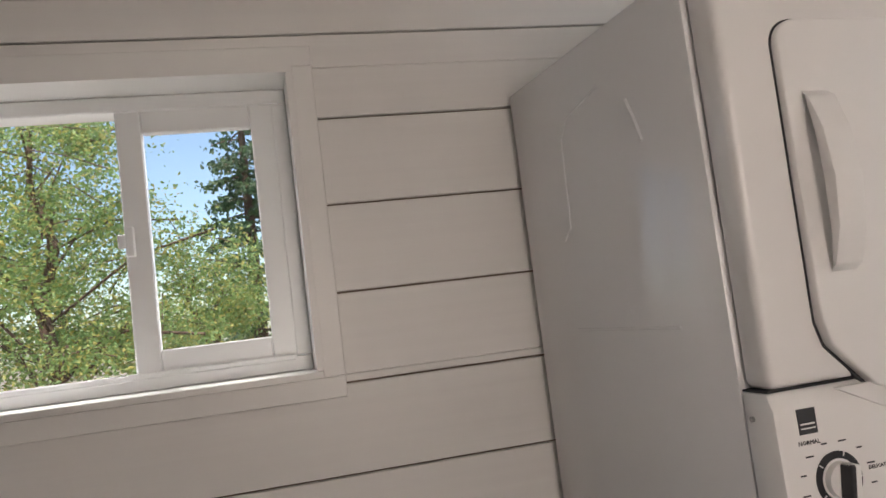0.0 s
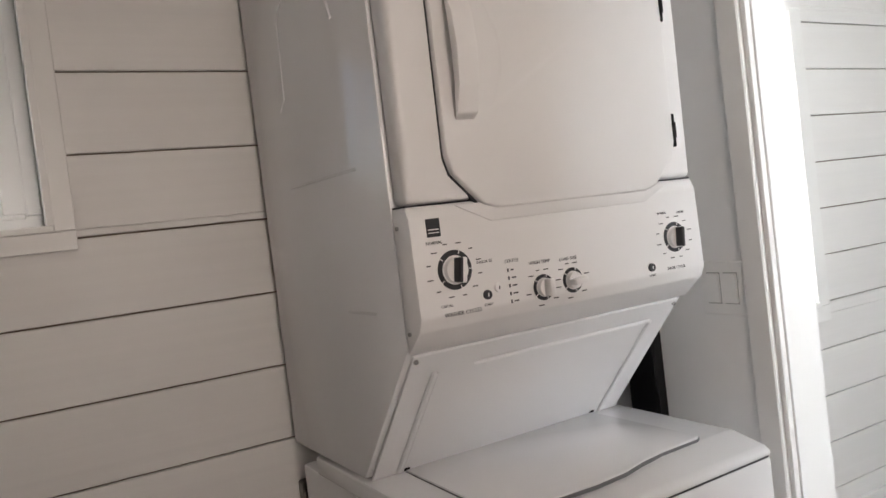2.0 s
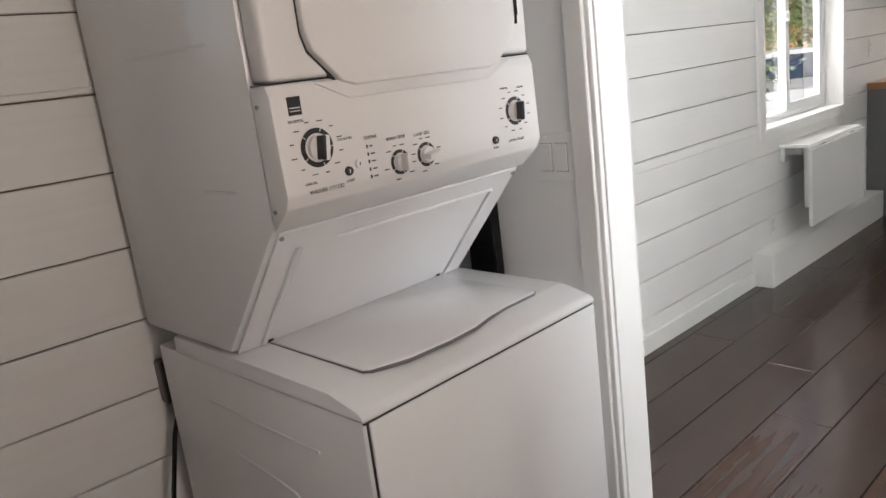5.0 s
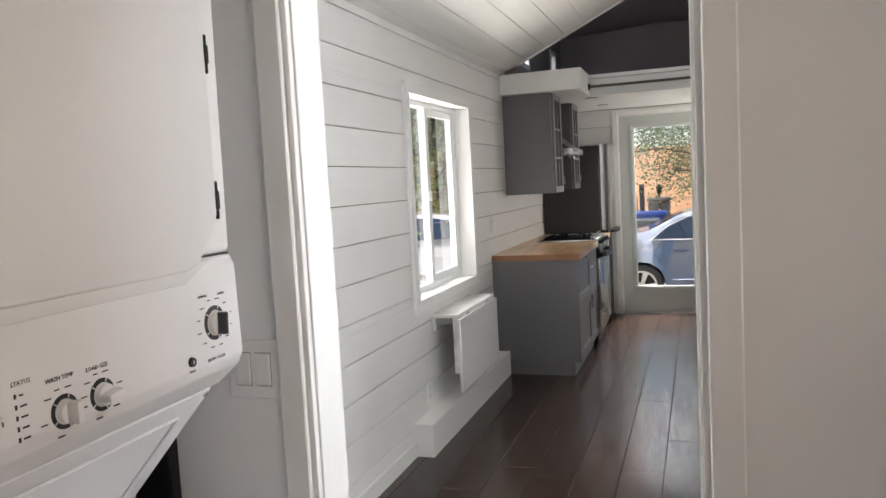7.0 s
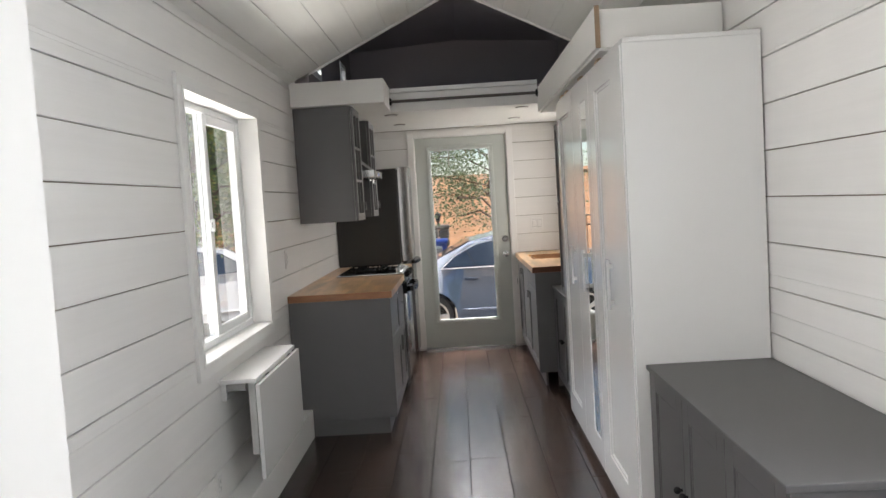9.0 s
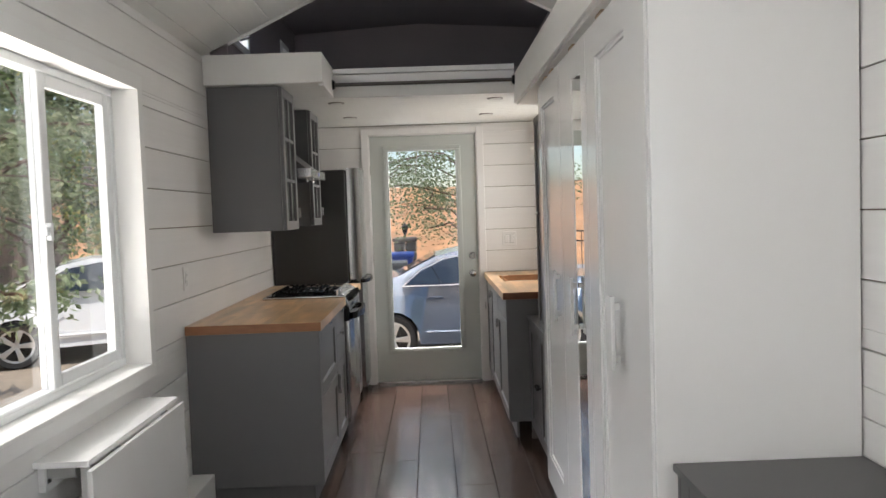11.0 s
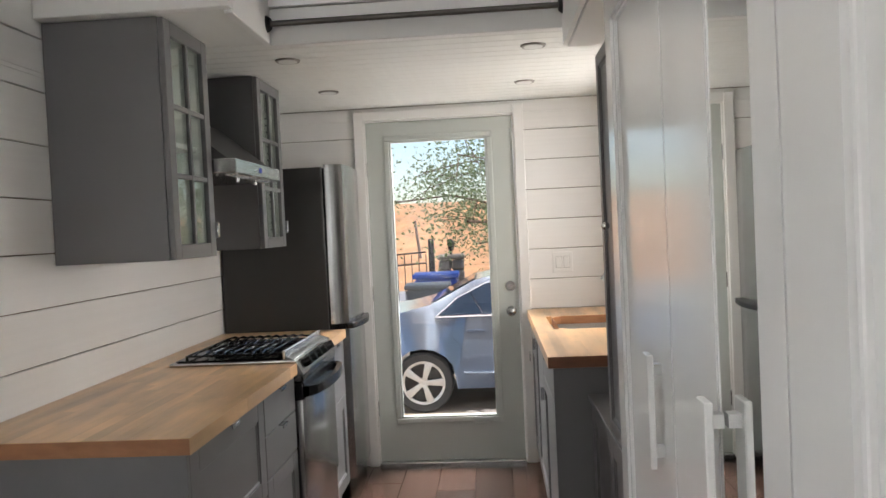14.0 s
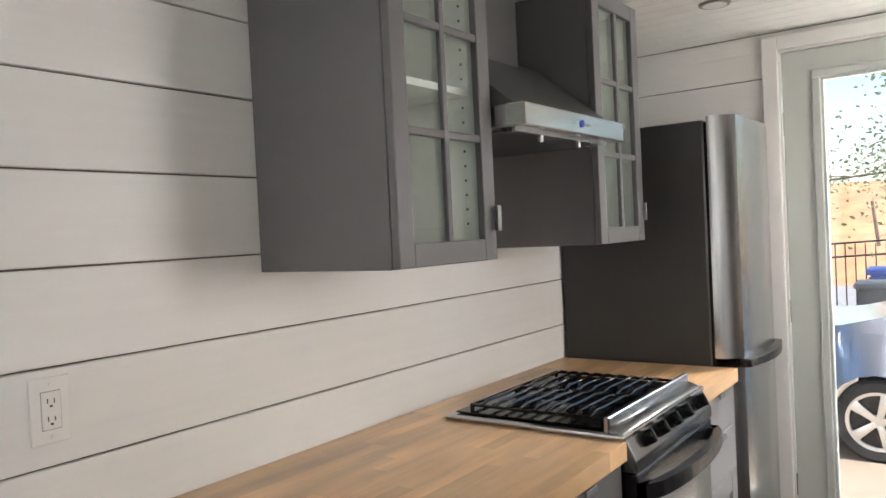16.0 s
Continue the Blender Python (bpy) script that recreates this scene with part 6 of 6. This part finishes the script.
def plank_fence(y, x0, x1, h):
    t = thing("plank_fence", "dark weathered plank fence under the trees", "fence")
    rng = random.Random(17)
    x = x0
    while x < x1:
        part("picket", boxes((x, x + 0.135, y - 0.012, y + 0.012, G, G + h + rng.uniform(-0.06, 0.06)), bevel=0.003), M_WOOD, t)
        x += 0.145
    part("rail", boxes((x0, x1, y + 0.013, y + 0.06, G + 0.4, G + 0.5)), M_WOOD, t)


plank_fence(11.0, 12.0, 24.0, 1.8)


def utility_post(x, y, lean):
    t = thing("fence_post", "leaning wooden post on the dry hill", "post")
    part("pole", rod((x, y, hill_z(x)), (x, y + lean, hill_z(x) + 2.4), 0.09, 0.07, 10), M_WOOD, t, smooth=True)


def hill_z(x):
    u = min(1, max(0, (x - 30) / 90))
    return G + 5.6 * u * u * (3 - 2 * u) - 0.3


utility_post(44, 4.0, 0.25)

# trees: seen past the laundry window, the room's window and the door
broad_tree(-3.1, 13.0, 7.2, 2.5, 0.08, M_LOCUST, "tall yellow-green locust tree in the yard", 21, 26000, low=0.16)
broad_tree(-1.3, 17.5, 4.3, 2.3, 0.085, M_LOCUST, "bushy yellow-green tree on dry ground", 22, 20000, low=0.1)
broad_tree(-7.5, 14.0, 7.0, 3.0, 0.11, M_LOCUST, "broad yellow-green tree behind the house", 23, 14000, low=0.16)
broad_tree(-5.2, 21.0, 7.5, 3.2, 0.14, M_LOCUST, "yellow-green tree further back", 24, 11000, low=0.16)
fir_tree(-0.1, 23.0, 13.0, "tall thin-topped dark conifer", 31)
fir_tree(2.6, 30.0, 11.0, "dark conifer behind the yard", 32)
broad_tree(9.4, 5.6, 6.4, 1.7, 0.10, M_OLIVE, "grey-green tree close to the window", 41, 12000, low=0.10)
broad_tree(17.0, 8.2, 7.5, 3.0, 0.15, M_OLIVE, "dense grey-green tree over a parked car", 42, 12000, low=0.2)
broad_tree(16.8, 6.0, 6.5, 2.0, 0.11, M_LOCUST, "pale green tree behind the white car", 49, 12000, low=0.12)
broad_tree(19.5, 6.6, 6.5, 2.2, 0.15, M_OLIVE, "large grey-green tree along the fence", 43, 9000, low=0.2)
broad_tree(22.0, 12.0, 8.0, 3.6, 0.18, M_OLIVE, "large grey-green tree in the distance", 44, 9000, low=0.1)
broad_tree(17.3, -0.45, 5.5, 2.9, 0.070, M_OLIVE, "small grey-green tree leaning over the fence", 45, 15000, trunk=0.12, low=0.32)
broad_tree(19.5, -4.8, 4.5, 2.2, 0.12, M_OLIVE, "bushy grey-green tree beside the road", 46, 6000, low=0.2)
# unseen south trees, placed to be reflected green in steel and glass
broad_tree(7.2, -7.5, 6.5, 3.2, 0.17, M_LOCUST, "leafy green tree south of the house", 47, 7000, low=0.08)
broad_tree(1.5, -8.0, 6.5, 3.2, 0.17, M_LOCUST, "unseen leafy green tree added beside the laundry for reflections", 48, 6000, low=0.08)


def stones():
    rng = random.Random(3)
    for i in range(22):
        t = thing("rock", "rounded pale rock lying on the dirt", "rock", "rocks by the car")
        bm = bmesh.new()
        bmesh.ops.create_icosphere(bm, subdivisions=2, radius=1)
        s = rng.uniform(0.04, 0.11)
        for v in bm.verts:
            v.co *= 1 + 0.25 * noise.noise(v.co * 1.3 + Vector((i * 3.1, 0, 0)))
        bm.transform(pose(11.35 + rng.uniform(-0.25, 0.2), 0.55 - i * 0.085 + rng.uniform(-0.05, 0.05), G + s * 0.4) @ Matrix.Diagonal((s, s * 1.2, s * 0.75, 1)))
        part("stone", bm, M_STONE, t, smooth=True)


stones()

# ---------------------------------------------------------------- boards and planks, each a piece
def boards(parent, axis, face, u0, u1, z0, z1, openings, inward, seams=(), phase=PHASE):
    """Shiplap boards on a wall; axis is the wall's normal, inward the sign towards the room."""
    k = math.floor((z0 - phase) / BOARD)
    rng = random.Random(int(u0 * 10) + 3)
    while phase + k * BOARD < z1:
        a, b = max(z0, phase + k * BOARD + 0.002), min(z1, phase + (k + 1) * BOARD - 0.002)
        k += 1
        if b - a < 0.012:
            continue
        for p, q, c, d in wall_rows(u0, u1, a, b, openings):
            lo, hi = sorted((face, face - inward * 0.012))
            off = rng.uniform(-0.0008, 0.0004)
            bm = bmesh.new()
            if axis == "y":
                box(bm, p, q, lo + off, hi + off, c, d, bevel=0.0018)
            else:
                box(bm, lo + off, hi + off, p, q, c, d, bevel=0.0018)
            part("board", bm, M_WHITE if axis == "y" else M_WHITE_X, parent)


def grown(o, w=0.0):
    return (o[0] - w, o[1] + w, o[2] - w, o[3] + w)


boards(wall_n, "y", WN, WW, PX0, 0.0, 2.20, [grown(WIN1)], -1)
boards(wall_n, "y", WN, PX1, WE, 0.0, EAVE, [grown(WIN2), grown(WIN4)], -1)
boards(wall_s, "y", WS, PX1, WE, 0.0, EAVE, [grown(ADDED_WIN5), grown(WIN6)], 1)
boards(wall_s, "y", WS, WW, PX0, 0.0, 2.20, [grown(WIN3)], 1)
boards(wall_e, "x", WE, WS, WN, 0.0, LOFT_Z, [grown(EDOOR)], -1, phase=1.10 - 0.178 * 7)


def floor_planks():
    rng = random.Random(8)
    w = 0.208
    y = WS - 0.03
    i = 0
    while y < WN:
        a, b = max(WS, y), min(WN, y + w)
        x = WW - rng.uniform(0.2, 1.0)
        while x < WE:
            e = x + rng.choice((0.9, 1.22, 1.22, 1.5))
            p, q = max(WW, x), min(WE, e)
            if q - p > 0.02 and b - a > 0.02:
                part("plank", box(bmesh.new(), p + 0.0008, q - 0.0008, a + 0.0010, b - 0.0010, -0.012, 0.0, bevel=0.0022), M_FLOOR, floor)
            x = e
        y += w
        i += 1


floor_planks()
